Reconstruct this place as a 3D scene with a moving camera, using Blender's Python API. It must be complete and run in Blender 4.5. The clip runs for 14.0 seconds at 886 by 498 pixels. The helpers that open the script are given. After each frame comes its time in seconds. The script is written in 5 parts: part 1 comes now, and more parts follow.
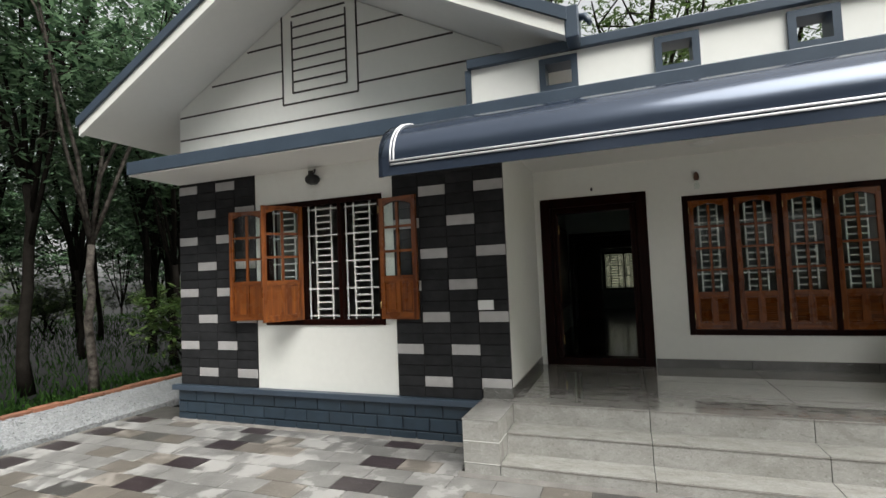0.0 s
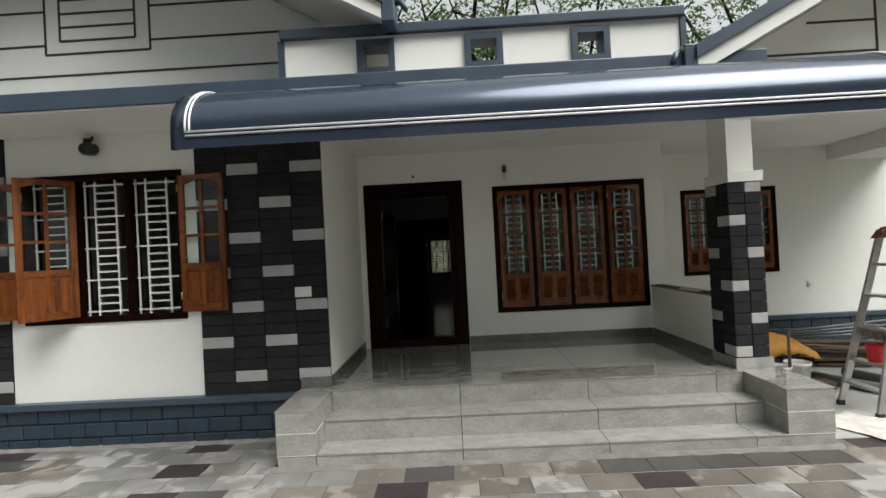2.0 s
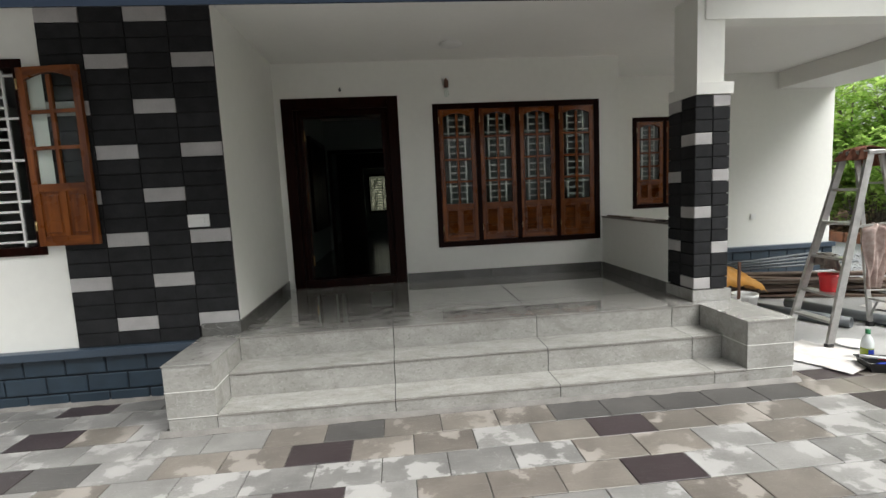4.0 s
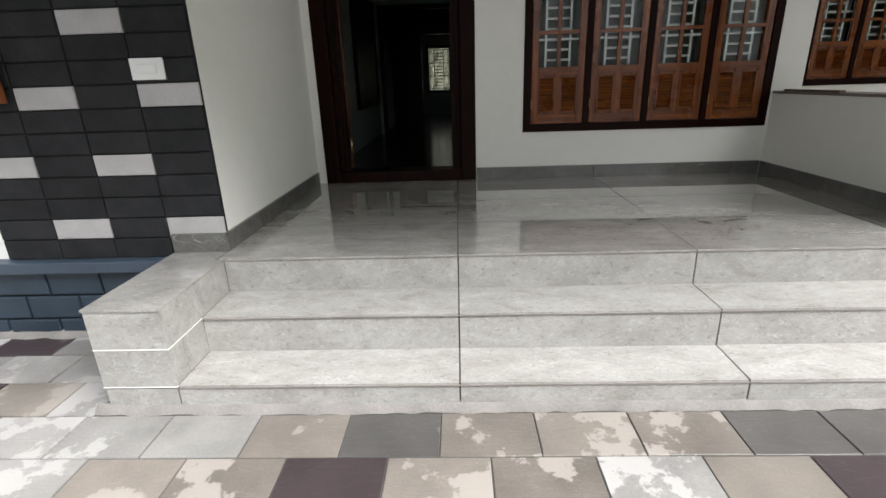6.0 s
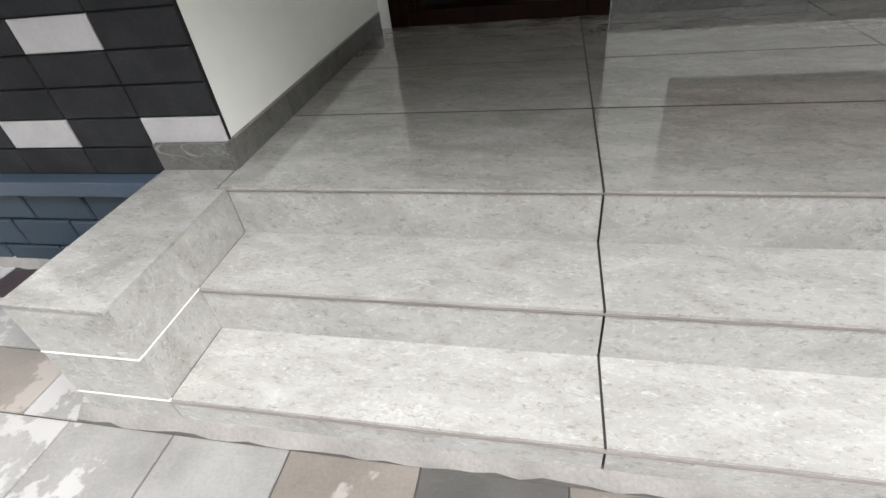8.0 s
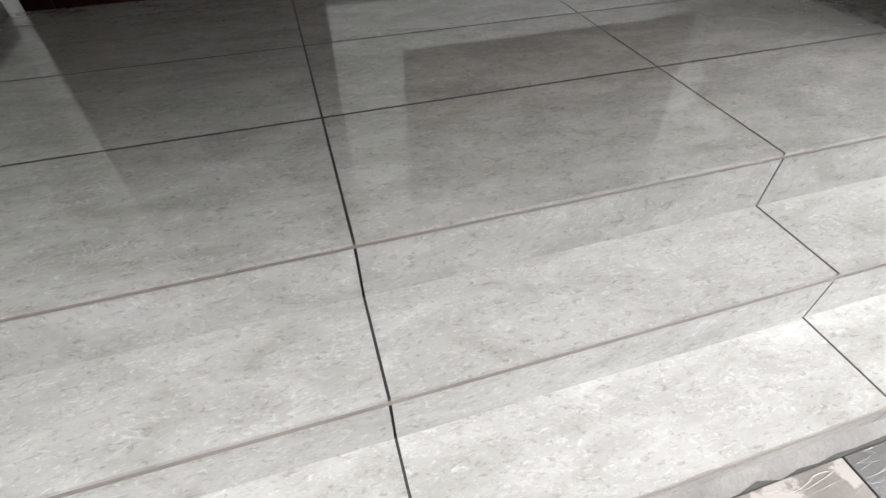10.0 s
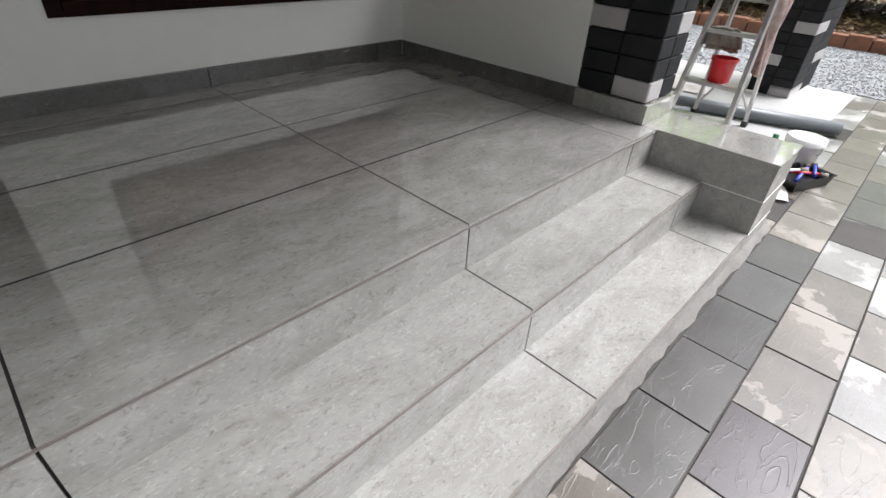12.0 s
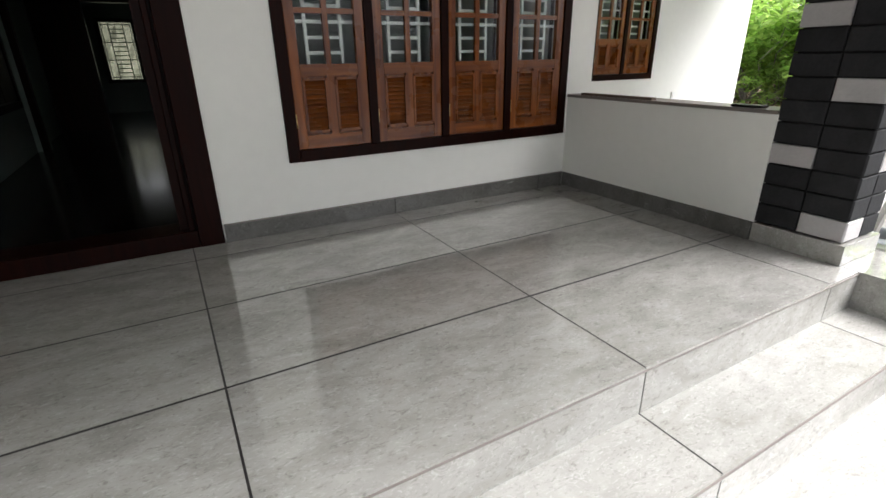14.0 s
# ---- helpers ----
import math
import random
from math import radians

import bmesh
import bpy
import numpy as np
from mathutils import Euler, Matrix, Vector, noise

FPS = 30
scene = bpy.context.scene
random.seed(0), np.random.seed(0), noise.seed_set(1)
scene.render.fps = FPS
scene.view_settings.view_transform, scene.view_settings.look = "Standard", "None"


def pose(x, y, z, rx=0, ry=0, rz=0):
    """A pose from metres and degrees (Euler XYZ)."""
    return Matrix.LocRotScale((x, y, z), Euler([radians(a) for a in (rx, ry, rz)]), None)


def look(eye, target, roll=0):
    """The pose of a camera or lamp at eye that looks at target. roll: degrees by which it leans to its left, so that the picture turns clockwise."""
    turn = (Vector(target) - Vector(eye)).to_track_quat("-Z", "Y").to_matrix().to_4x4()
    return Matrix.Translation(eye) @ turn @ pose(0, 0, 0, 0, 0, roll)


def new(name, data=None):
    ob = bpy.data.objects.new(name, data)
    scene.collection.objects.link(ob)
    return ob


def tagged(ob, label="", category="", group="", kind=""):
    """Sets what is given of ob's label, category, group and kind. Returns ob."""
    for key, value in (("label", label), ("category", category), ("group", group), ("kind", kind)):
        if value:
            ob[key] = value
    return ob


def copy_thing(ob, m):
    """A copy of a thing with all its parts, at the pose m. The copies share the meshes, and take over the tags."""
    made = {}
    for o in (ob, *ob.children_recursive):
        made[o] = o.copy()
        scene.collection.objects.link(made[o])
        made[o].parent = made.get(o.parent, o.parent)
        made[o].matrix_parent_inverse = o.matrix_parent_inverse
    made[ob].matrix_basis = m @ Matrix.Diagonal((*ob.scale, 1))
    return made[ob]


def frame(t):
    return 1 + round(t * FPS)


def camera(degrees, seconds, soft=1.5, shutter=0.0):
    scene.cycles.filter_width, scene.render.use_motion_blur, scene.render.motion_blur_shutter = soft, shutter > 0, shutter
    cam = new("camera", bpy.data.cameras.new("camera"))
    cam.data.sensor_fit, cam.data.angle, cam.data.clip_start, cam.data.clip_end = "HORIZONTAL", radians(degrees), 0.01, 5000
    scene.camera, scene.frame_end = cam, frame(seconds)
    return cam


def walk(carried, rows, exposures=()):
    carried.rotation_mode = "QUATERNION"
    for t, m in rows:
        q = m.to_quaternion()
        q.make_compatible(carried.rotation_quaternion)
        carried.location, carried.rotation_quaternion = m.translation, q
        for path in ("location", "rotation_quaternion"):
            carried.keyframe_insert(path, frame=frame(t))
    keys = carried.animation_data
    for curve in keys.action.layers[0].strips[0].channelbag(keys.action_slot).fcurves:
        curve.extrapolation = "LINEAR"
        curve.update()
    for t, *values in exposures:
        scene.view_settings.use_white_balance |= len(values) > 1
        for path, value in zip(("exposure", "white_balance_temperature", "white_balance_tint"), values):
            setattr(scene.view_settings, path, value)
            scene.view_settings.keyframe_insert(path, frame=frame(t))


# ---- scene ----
cam = camera(85.1, 14.0)
PATH = [
    (0, (-0.124, -4.654, 1.732), (-0.827, -2.785, 1.834), -2.4),
    (0.5, (-0.101, -4.613, 1.75), (-0.62, -2.684, 1.831), -2.7),
    (1, (-0.053, -4.597, 1.722), (-0.407, -2.63, 1.792), -2.9),
    (1.5, (-0.016, -4.588, 1.702), (-0.21, -2.598, 1.754), -2.9),
    (2, (0.008, -4.565, 1.702), (-0.035, -2.565, 1.719), -3.0),
    (2.5, (0.033, -4.534, 1.683), (0.131, -2.537, 1.647), -3.2),
    (3, (0.12, -4.411, 1.633), (0.311, -2.423, 1.536), -3.2),
    (5.5, (0.033, -2.705, 1.347), (0.093, -0.775, 0.826), -1.2),
    (6, (0.014, -2.319, 1.292), (-0.059, -0.43, 0.637), -1.9),
    (6.5, (-0.052, -1.95, 1.254), (-0.333, -0.141, 0.448), -3.1),
    (7, (-0.165, -1.666, 1.239), (-0.655, 0.023, 0.286), -5.3),
    (9.5, (-0.09, -0.859, 1.195), (0.027, 0.539, -0.23), -3.9),
    (10, (-0.035, -0.815, 1.204), (0.377, 0.558, -0.19), -0.5),
    (10.5, (0.044, -0.832, 1.234), (0.657, 0.517, -0.109), 0.2),
    (11, (0.083, -0.835, 1.259), (0.926, 0.454, -0.016), 1.8),
    (11.5, (0.123, -0.857, 1.282), (1.155, 0.362, 0.078), 2.5),
    (12, (0.128, -0.883, 1.293), (1.34, 0.243, 0.17), 3.3),
    (12.5, (0.143, -0.912, 1.301), (1.467, 0.176, 0.268), 2.9),
    (13, (0.132, -0.914, 1.325), (1.477, 0.261, 0.425), 1.8),
    (13.5, (0.082, -0.863, 1.373), (1.275, 0.538, 0.588), -0.1),
    (14, (-0.009, -0.824, 1.403), (0.898, 0.798, 0.664), -0.9),
]
EXPOSURES = [(0.0, 0.03, 6580, 8), (3.0, -0.24, 6500, 7), (5.5, 0.75, 6400, 11), (6.5, 0.72, 6350, 11), (7.0, 0.75, 6350, 11), (9.5, 0.79, 6250, 12), (11.0, 0.65, 6250, 12), (12.5, 0.31, 6250, 13), (13.3, 0.69, 6250, 12), (14.0, 1.13, 6350, 12)]
walk(cam, [(t, look(eye, target, roll)) for t, eye, target, roll in PATH], EXPOSURES)

# ---- light ----
world = bpy.data.worlds.new("overcast_sky")
scene.world = world
world.use_nodes = True
wn, wl = world.node_tree.nodes, world.node_tree.links
sky = wn.new("ShaderNodeTexSky")
sky.sky_type, sky.sun_disc = "NISHITA", False
sky.sun_elevation, sky.sun_rotation = radians(55), radians(127)
sky.air_density, sky.dust_density = 1.0, 3.0
pale = wn.new("ShaderNodeHueSaturation")
pale.inputs["Saturation"].default_value = 0.12
back = wn["Background"]
back.inputs["Strength"].default_value = 0.21
# overcast gradient: the zenith about three times as bright as the horizon
wc_, wz, wr, wm = wn.new("ShaderNodeTexCoord"), wn.new("ShaderNodeSeparateXYZ"), wn.new("ShaderNodeMapRange"), wn.new("ShaderNodeMixRGB")
wr.inputs["To Min"].default_value, wr.inputs["To Max"].default_value = 0.8, 1.6
wm.blend_type = "MULTIPLY"
wm.inputs["Fac"].default_value = 1.0
wl.new(wc_.outputs["Generated"], wz.inputs[0])
wl.new(wz.outputs["Z"], wr.inputs["Value"])
wl.new(sky.outputs[0], pale.inputs["Color"])
wl.new(pale.outputs[0], wm.inputs["Color1"])
wl.new(wr.outputs[0], wm.inputs["Color2"])
wl.new(wm.outputs[0], back.inputs["Color"])
sun = new("sun", bpy.data.lights.new("sun", "SUN"))
sun.data.energy, sun.data.angle, sun.data.color = 4.6, radians(46), (1.0, 0.985, 0.965)
sun.matrix_world = look((0, 0, 0), (-0.455, 0.345, -0.821))


# ---- materials ----
def mat(name, color, rough=0.6, metal=0.0, vary=0.12, scale=6.0, fine=60.0, bump=0.0, bump_scale=None, tint=None, coat=0.0, spec=0.5, island=0.0):
    """Plain surface with broad and fine variation; tint: second colour that patches blend to; island: random shade per object."""
    m = bpy.data.materials.new(name)
    m.use_nodes = True
    n, l = m.node_tree.nodes, m.node_tree.links
    b = n["Principled BSDF"]
    b.inputs["Roughness"].default_value, b.inputs["Metallic"].default_value = rough, metal
    b.inputs["Coat Weight"].default_value, b.inputs["Specular IOR Level"].default_value = coat, spec
    b.inputs["Coat Roughness"].default_value = 0.08
    co = n.new("ShaderNodeTexCoord")
    n1, n2 = n.new("ShaderNodeTexNoise"), n.new("ShaderNodeTexNoise")
    n1.inputs["Scale"].default_value, n1.inputs["Detail"].default_value = scale, 5
    n2.inputs["Scale"].default_value, n2.inputs["Detail"].default_value = fine, 4
    geo = n.new("ShaderNodeNewGeometry")
    l.new(geo.outputs["Position"], n1.inputs["Vector"])
    l.new(geo.outputs["Position"], n2.inputs["Vector"])
    ramp = n.new("ShaderNodeValToRGB")
    c2 = tint or tuple(c * (1 - 2 * vary) for c in color)
    ramp.color_ramp.elements[0].position, ramp.color_ramp.elements[1].position = 0.32, 0.68
    ramp.color_ramp.elements[0].color, ramp.color_ramp.elements[1].color = (*c2, 1), (*color, 1)
    l.new(n1.outputs["Fac"], ramp.inputs["Fac"])
    mix = n.new("ShaderNodeMixRGB")
    mix.blend_type = "MULTIPLY"
    mix.inputs["Fac"].default_value = 1.0
    r2 = n.new("ShaderNodeValToRGB")
    lo = 1 - vary
    r2.color_ramp.elements[0].position, r2.color_ramp.elements[1].position = 0.3, 0.7
    r2.color_ramp.elements[0].color, r2.color_ramp.elements[1].color = (lo, lo, lo, 1), (1, 1, 1, 1)
    l.new(n2.outputs["Fac"], r2.inputs["Fac"])
    l.new(ramp.outputs[0], mix.inputs["Color1"])
    l.new(r2.outputs[0], mix.inputs["Color2"])
    out = mix.outputs[0]
    if island:
        info = n.new("ShaderNodeObjectInfo")
        mr = n.new("ShaderNodeMapRange")
        mr.inputs["To Min"].default_value, mr.inputs["To Max"].default_value = 1 - island, 1 + island
        l.new(info.outputs["Random"], mr.inputs["Value"])
        mx = n.new("ShaderNodeMixRGB")
        mx.blend_type = "MULTIPLY"
        mx.inputs["Fac"].default_value = 1.0
        l.new(out, mx.inputs["Color1"])
        l.new(mr.outputs[0], mx.inputs["Color2"])
        out = mx.outputs[0]
    l.new(out, b.inputs["Base Color"])
    rr = n.new("ShaderNodeMapRange")
    rr.inputs["To Min"].default_value, rr.inputs["To Max"].default_value = max(0.02, rough * 0.8), min(1, rough * 1.2)
    l.new(n1.outputs["Fac"], rr.inputs["Value"])
    l.new(rr.outputs[0], b.inputs["Roughness"])
    if bump:
        bp = n.new("ShaderNodeBump")
        bp.inputs["Strength"].default_value, bp.inputs["Distance"].default_value = bump, 0.01
        if bump_scale:
            n3 = n.new("ShaderNodeTexNoise")
            n3.inputs["Scale"].default_value, n3.inputs["Detail"].default_value = bump_scale, 6
            l.new(geo.outputs["Position"], n3.inputs["Vector"])
            l.new(n3.outputs["Fac"], bp.inputs["Height"])
        else:
            l.new(n2.outputs["Fac"], bp.inputs["Height"])
        l.new(bp.outputs[0], b.inputs["Normal"])
    return m


def tile_mat(name="grey_marble_tile", gloss=0.012, coat=0.9, deep=1.0):
    """Polished grey marble-look porcelain: clouds, flecks, thin pale and dark veins; sets its cloud per piece."""
    m = mat(name, (0.46, 0.455, 0.435), 0.085, vary=0.0, spec=0.5)
    n, l = m.node_tree.nodes, m.node_tree.links
    b = n["Principled BSDF"]
    geo, info = n.new("ShaderNodeNewGeometry"), n.new("ShaderNodeObjectInfo")
    off = n.new("ShaderNodeVectorMath")
    off.operation = "SCALE"
    off.inputs[0].default_value = (17.0, 9.0, 13.0)
    l.new(info.outputs["Random"], off.inputs["Scale"])
    add = n.new("ShaderNodeVectorMath")
    l.new(geo.outputs["Position"], add.inputs[0])
    l.new(off.outputs[0], add.inputs[1])
    turn = n.new("ShaderNodeMapping")
    turn.inputs["Rotation"].default_value = (0.3, 0.2, 0.75)
    turn.inputs["Scale"].default_value = (0.8, 1.7, 1.25)
    l.new(add.outputs[0], turn.inputs["Vector"])
    v = turn.outputs[0]

    def tex(scale, detail, rough, distort, lo, hi, c0, c1):
        t = n.new("ShaderNodeTexNoise")
        t.inputs["Scale"].default_value, t.inputs["Detail"].default_value = scale, detail
        t.inputs["Roughness"].default_value, t.inputs["Distortion"].default_value = rough, distort
        l.new(v, t.inputs["Vector"])
        r = n.new("ShaderNodeValToRGB")
        r.color_ramp.elements[0].position, r.color_ramp.elements[1].position = lo, hi
        r.color_ramp.elements[0].color, r.color_ramp.elements[1].color = (*c0, 1), (*c1, 1)
        l.new(t.outputs["Fac"], r.inputs["Fac"])
        return t, r

    cloud = tex(5.0, 8, 0.65, 0.6, 0.33, 0.68, tuple(k * deep for k in (0.270, 0.262, 0.240)), tuple(k * deep for k in (0.395, 0.387, 0.364)))[1]
    fleck = tex(48.0, 5, 0.68, 0.8, 0.31, 0.46, (0.42, 0.41, 0.39), (1, 1, 1))[1]
    light = tex(42.0, 5, 0.66, 1.6, 0.54, 0.72, (0, 0, 0), (0.48, 0.48, 0.47))[1]
    veins = []
    for scale, width, distort in ((2.6, 0.006, 1.6), (4.2, 0.005, 2.2), (8.5, 0.010, 1.8)):
        t = n.new("ShaderNodeTexNoise")
        t.inputs["Scale"].default_value, t.inputs["Detail"].default_value, t.inputs["Distortion"].default_value = scale, 3, distort
        l.new(v, t.inputs["Vector"])
        sub = n.new("ShaderNodeMath")
        sub.operation = "SUBTRACT"
        sub.inputs[1].default_value = 0.56 if scale == 4.2 else 0.5
        l.new(t.outputs["Fac"], sub.inputs[0])
        ab = n.new("ShaderNodeMath")
        ab.operation = "ABSOLUTE"
        l.new(sub.outputs[0], ab.inputs[0])
        mr = n.new("ShaderNodeMapRange")
        mr.inputs["From Max"].default_value, mr.inputs["To Min"].default_value, mr.inputs["To Max"].default_value = width, 0.4, 0.0
        l.new(ab.outputs[0], mr.inputs["Value"])
        brk = n.new("ShaderNodeTexNoise")
        brk.inputs["Scale"].default_value = 6.0
        l.new(v, brk.inputs["Vector"])
        br = n.new("ShaderNodeMapRange")
        br.inputs["From Min"].default_value, br.inputs["From Max"].default_value = 0.5, 0.66
        l.new(brk.outputs["Fac"], br.inputs["Value"])
        mu = n.new("ShaderNodeMath")
        mu.operation = "MULTIPLY"
        l.new(mr.outputs[0], mu.inputs[0])
        l.new(br.outputs[0], mu.inputs[1])
        veins.append(mu)

    def blend(mode, fac, a, c):
        x = n.new("ShaderNodeMixRGB")
        x.blend_type = mode
        if isinstance(fac, float):
            x.inputs["Fac"].default_value = fac
        else:
            l.new(fac, x.inputs["Fac"])
        l.new(a, x.inputs["Color1"])
        if isinstance(c, tuple):
            x.inputs["Color2"].default_value = c
        else:
            l.new(c, x.inputs["Color2"])
        return x.outputs[0]

    col = blend("MULTIPLY", 0.55, cloud.outputs[0], fleck.outputs[0])
    col = blend("SCREEN", 0.35 * deep, col, light.outputs[0])
    col = blend("MIX", veins[0].outputs[0], col, (0.52, 0.515, 0.50, 1))
    col = blend("MIX", veins[1].outputs[0], col, (0.13, 0.125, 0.12, 1))
    col = blend("MIX", veins[2].outputs[0], col, (0.58 * deep, 0.57 * deep, 0.55 * deep, 1))
    for link in list(b.inputs["Base Color"].links) + list(b.inputs["Roughness"].links):
        l.remove(link)
    l.new(col, b.inputs["Base Color"])
    b.inputs["Roughness"].default_value = gloss
    b.inputs["Specular IOR Level"].default_value = 1.0 if coat else 0.4
    b.inputs["Coat Weight"].default_value, b.inputs["Coat Roughness"].default_value = coat, gloss
    return m


def paver_mat(name, color, wet=0.0, cell=7.0):
    """Split-textured cement paver with branching ridges; pale dried blotches over damp ground colour."""
    m = mat(name, color, 0.55, vary=0.14, scale=5.0, fine=90.0, island=0.16)
    n, l = m.node_tree.nodes, m.node_tree.links
    b = n["Principled BSDF"]
    geo = n.new("ShaderNodeNewGeometry")
    info = n.new("ShaderNodeObjectInfo")
    off = n.new("ShaderNodeVectorMath")
    off.operation = "SCALE"
    off.inputs[0].default_value = (11.0, 7.0, 5.0)
    l.new(info.outputs["Random"], off.inputs["Scale"])
    add = n.new("ShaderNodeVectorMath")
    l.new(geo.outputs["Position"], add.inputs[0])
    l.new(off.outputs[0], add.inputs[1])
    # pale blotches of dried cement
    t = n.new("ShaderNodeTexNoise")
    t.inputs["Scale"].default_value, t.inputs["Detail"].default_value, t.inputs["Roughness"].default_value = 3.0, 9, 0.62
    half = n.new("ShaderNodeVectorMath")
    half.operation = "MULTIPLY_ADD"
    half.inputs[1].default_value = (0.03, 0.03, 0.03)
    l.new(off.outputs[0], half.inputs[0])
    l.new(geo.outputs["Position"], half.inputs[2])
    l.new(half.outputs[0], t.inputs["Vector"])
    r = n.new("ShaderNodeMapRange")
    r.inputs["From Min"].default_value, r.inputs["From Max"].default_value = 0.535 + wet * 0.07, 0.553 + wet * 0.07
    r.inputs["To Max"].default_value = 0.75
    l.new(t.outputs["Fac"], r.inputs["Value"])
    src = b.inputs["Base Color"].links[0].from_socket
    mx = n.new("ShaderNodeMixRGB")
    l.new(r.outputs[0], mx.inputs["Fac"])
    l.new(src, mx.inputs["Color1"])
    pale_c = tuple(min(0.62, c * 1.3 + 0.06) for c in color)
    mx.inputs["Color2"].default_value = (*pale_c, 1)
    l.new(mx.outputs[0], b.inputs["Base Color"])
    rr = n.new("ShaderNodeMapRange")
    rr.inputs["To Min"].default_value, rr.inputs["To Max"].default_value = 0.30, 0.62
    l.new(r.outputs[0], rr.inputs["Value"])
    for link in list(b.inputs["Roughness"].links):
        l.remove(link)
    l.new(rr.outputs[0], b.inputs["Roughness"])
    # branching ridges: raised by bump, their highlight also painted into the colour
    warp = n.new("ShaderNodeTexNoise")
    warp.inputs["Scale"].default_value, warp.inputs["Detail"].default_value, warp.inputs["Distortion"].default_value = cell, 3, 1.5
    mp = n.new("ShaderNodeMapping")
    mp.inputs["Scale"].default_value = (0.4, 1.9, 1.0)
    mp.inputs["Rotation"].default_value = (0, 0, 0.35)
    l.new(add.outputs[0], mp.inputs["Vector"])
    l.new(mp.outputs[0], warp.inputs["Vector"])
    sub = n.new("ShaderNodeMath")
    sub.operation = "SUBTRACT"
    sub.inputs[1].default_value = 0.5
    l.new(warp.outputs["Fac"], sub.inputs[0])
    ab = n.new("ShaderNodeMath")
    ab.operation = "ABSOLUTE"
    l.new(sub.outputs[0], ab.inputs[0])
    mr = n.new("ShaderNodeMapRange")
    mr.inputs["From Max"].default_value, mr.inputs["To Min"].default_value, mr.inputs["To Max"].default_value = 0.012, 1.0, 0.0
    l.new(ab.outputs[0], mr.inputs["Value"])
    # slight paler tint along the ridge lines stands in for caught light
    rid = n.new("ShaderNodeMixRGB")
    rm = n.new("ShaderNodeMath")
    rm.operation = "MULTIPLY"
    rm.inputs[1].default_value = 0.1
    l.new(mr.outputs[0], rm.inputs[0])
    l.new(rm.outputs[0], rid.inputs["Fac"])
    l.new(mx.outputs[0], rid.inputs["Color1"])
    rid.inputs["Color2"].default_value = (*pale_c, 1)
    l.new(rid.outputs[0], b.inputs["Base Color"])
    g = n.new("ShaderNodeTexNoise")
    g.inputs["Scale"].default_value, g.inputs["Detail"].default_value = 160, 3
    l.new(geo.outputs["Position"], g.inputs["Vector"])
    ad = n.new("ShaderNodeMath")
    ad.operation = "MULTIPLY_ADD"
    ad.inputs[1].default_value = 0.5
    l.new(g.outputs["Fac"], ad.inputs[0])
    l.new(mr.outputs[0], ad.inputs[2])
    bp = n.new("ShaderNodeBump")
    bp.inputs["Strength"].default_value, bp.inputs["Distance"].default_value = 0.22, 0.003
    l.new(ad.outputs[0], bp.inputs["Height"])
    l.new(bp.outputs[0], b.inputs["Normal"])
    return m


def wood_mat(name, light, dark, rough=0.28, axis=2, coat=0.2):
    """Varnished timber with grain along one axis."""
    m = mat(name, light, rough, vary=0.1, coat=coat, spec=0.3 if coat else 0.06)
    n, l = m.node_tree.nodes, m.node_tree.links
    b = n["Principled BSDF"]
    geo, info = n.new("ShaderNodeNewGeometry"), n.new("ShaderNodeObjectInfo")
    mp = n.new("ShaderNodeMapping")
    s = [26.0, 26.0, 26.0]
    s[axis] = 1.8
    mp.inputs["Scale"].default_value = s
    off = n.new("ShaderNodeVectorMath")
    off.operation = "SCALE"
    off.inputs[0].default_value = (3.0, 5.0, 7.0)
    l.new(info.outputs["Random"], off.inputs["Scale"])
    add = n.new("ShaderNodeVectorMath")
    l.new(geo.outputs["Position"], add.inputs[0])
    l.new(off.outputs[0], add.inputs[1])
    l.new(add.outputs[0], mp.inputs["Vector"])
    t = n.new("ShaderNodeTexNoise")
    t.inputs["Scale"].default_value, t.inputs["Detail"].default_value, t.inputs["Distortion"].default_value = 1.0, 6, 0.5
    l.new(mp.outputs[0], t.inputs["Vector"])
    r = n.new("ShaderNodeValToRGB")
    r.color_ramp.elements[0].position, r.color_ramp.elements[1].position = 0.3, 0.7
    r.color_ramp.elements[0].color, r.color_ramp.elements[1].color = (*dark, 1), (*light, 1)
    l.new(t.outputs["Fac"], r.inputs["Fac"])
    l.new(r.outputs[0], b.inputs["Base Color"])
    return m


def leaf_mat(name, c0, c1, through_=0.35, rough=0.38):
    m = bpy.data.materials.new(name)
    m.use_nodes = True
    n, l = m.node_tree.nodes, m.node_tree.links
    b = n["Principled BSDF"]
    geo = n.new("ShaderNodeNewGeometry")
    r = n.new("ShaderNodeValToRGB")
    r.color_ramp.elements[0].color, r.color_ramp.elements[1].color = (*c0, 1), (*c1, 1)
    l.new(geo.outputs["Random Per Island"], r.inputs["Fac"])
    l.new(r.outputs[0], b.inputs["Base Color"])
    b.inputs["Roughness"].default_value = rough
    b.inputs["Specular IOR Level"].default_value = 0.5 if rough < 0.6 else 0.1
    tr = n.new("ShaderNodeBsdfTranslucent")
    l.new(r.outputs[0], tr.inputs["Color"])
    mx = n.new("ShaderNodeMixShader")
    mx.inputs["Fac"].default_value = through_
    l.new(b.outputs[0], mx.inputs[1])
    l.new(tr.outputs[0], mx.inputs[2])
    l.new(mx.outputs[0], n["Material Output"].inputs["Surface"])
    return m


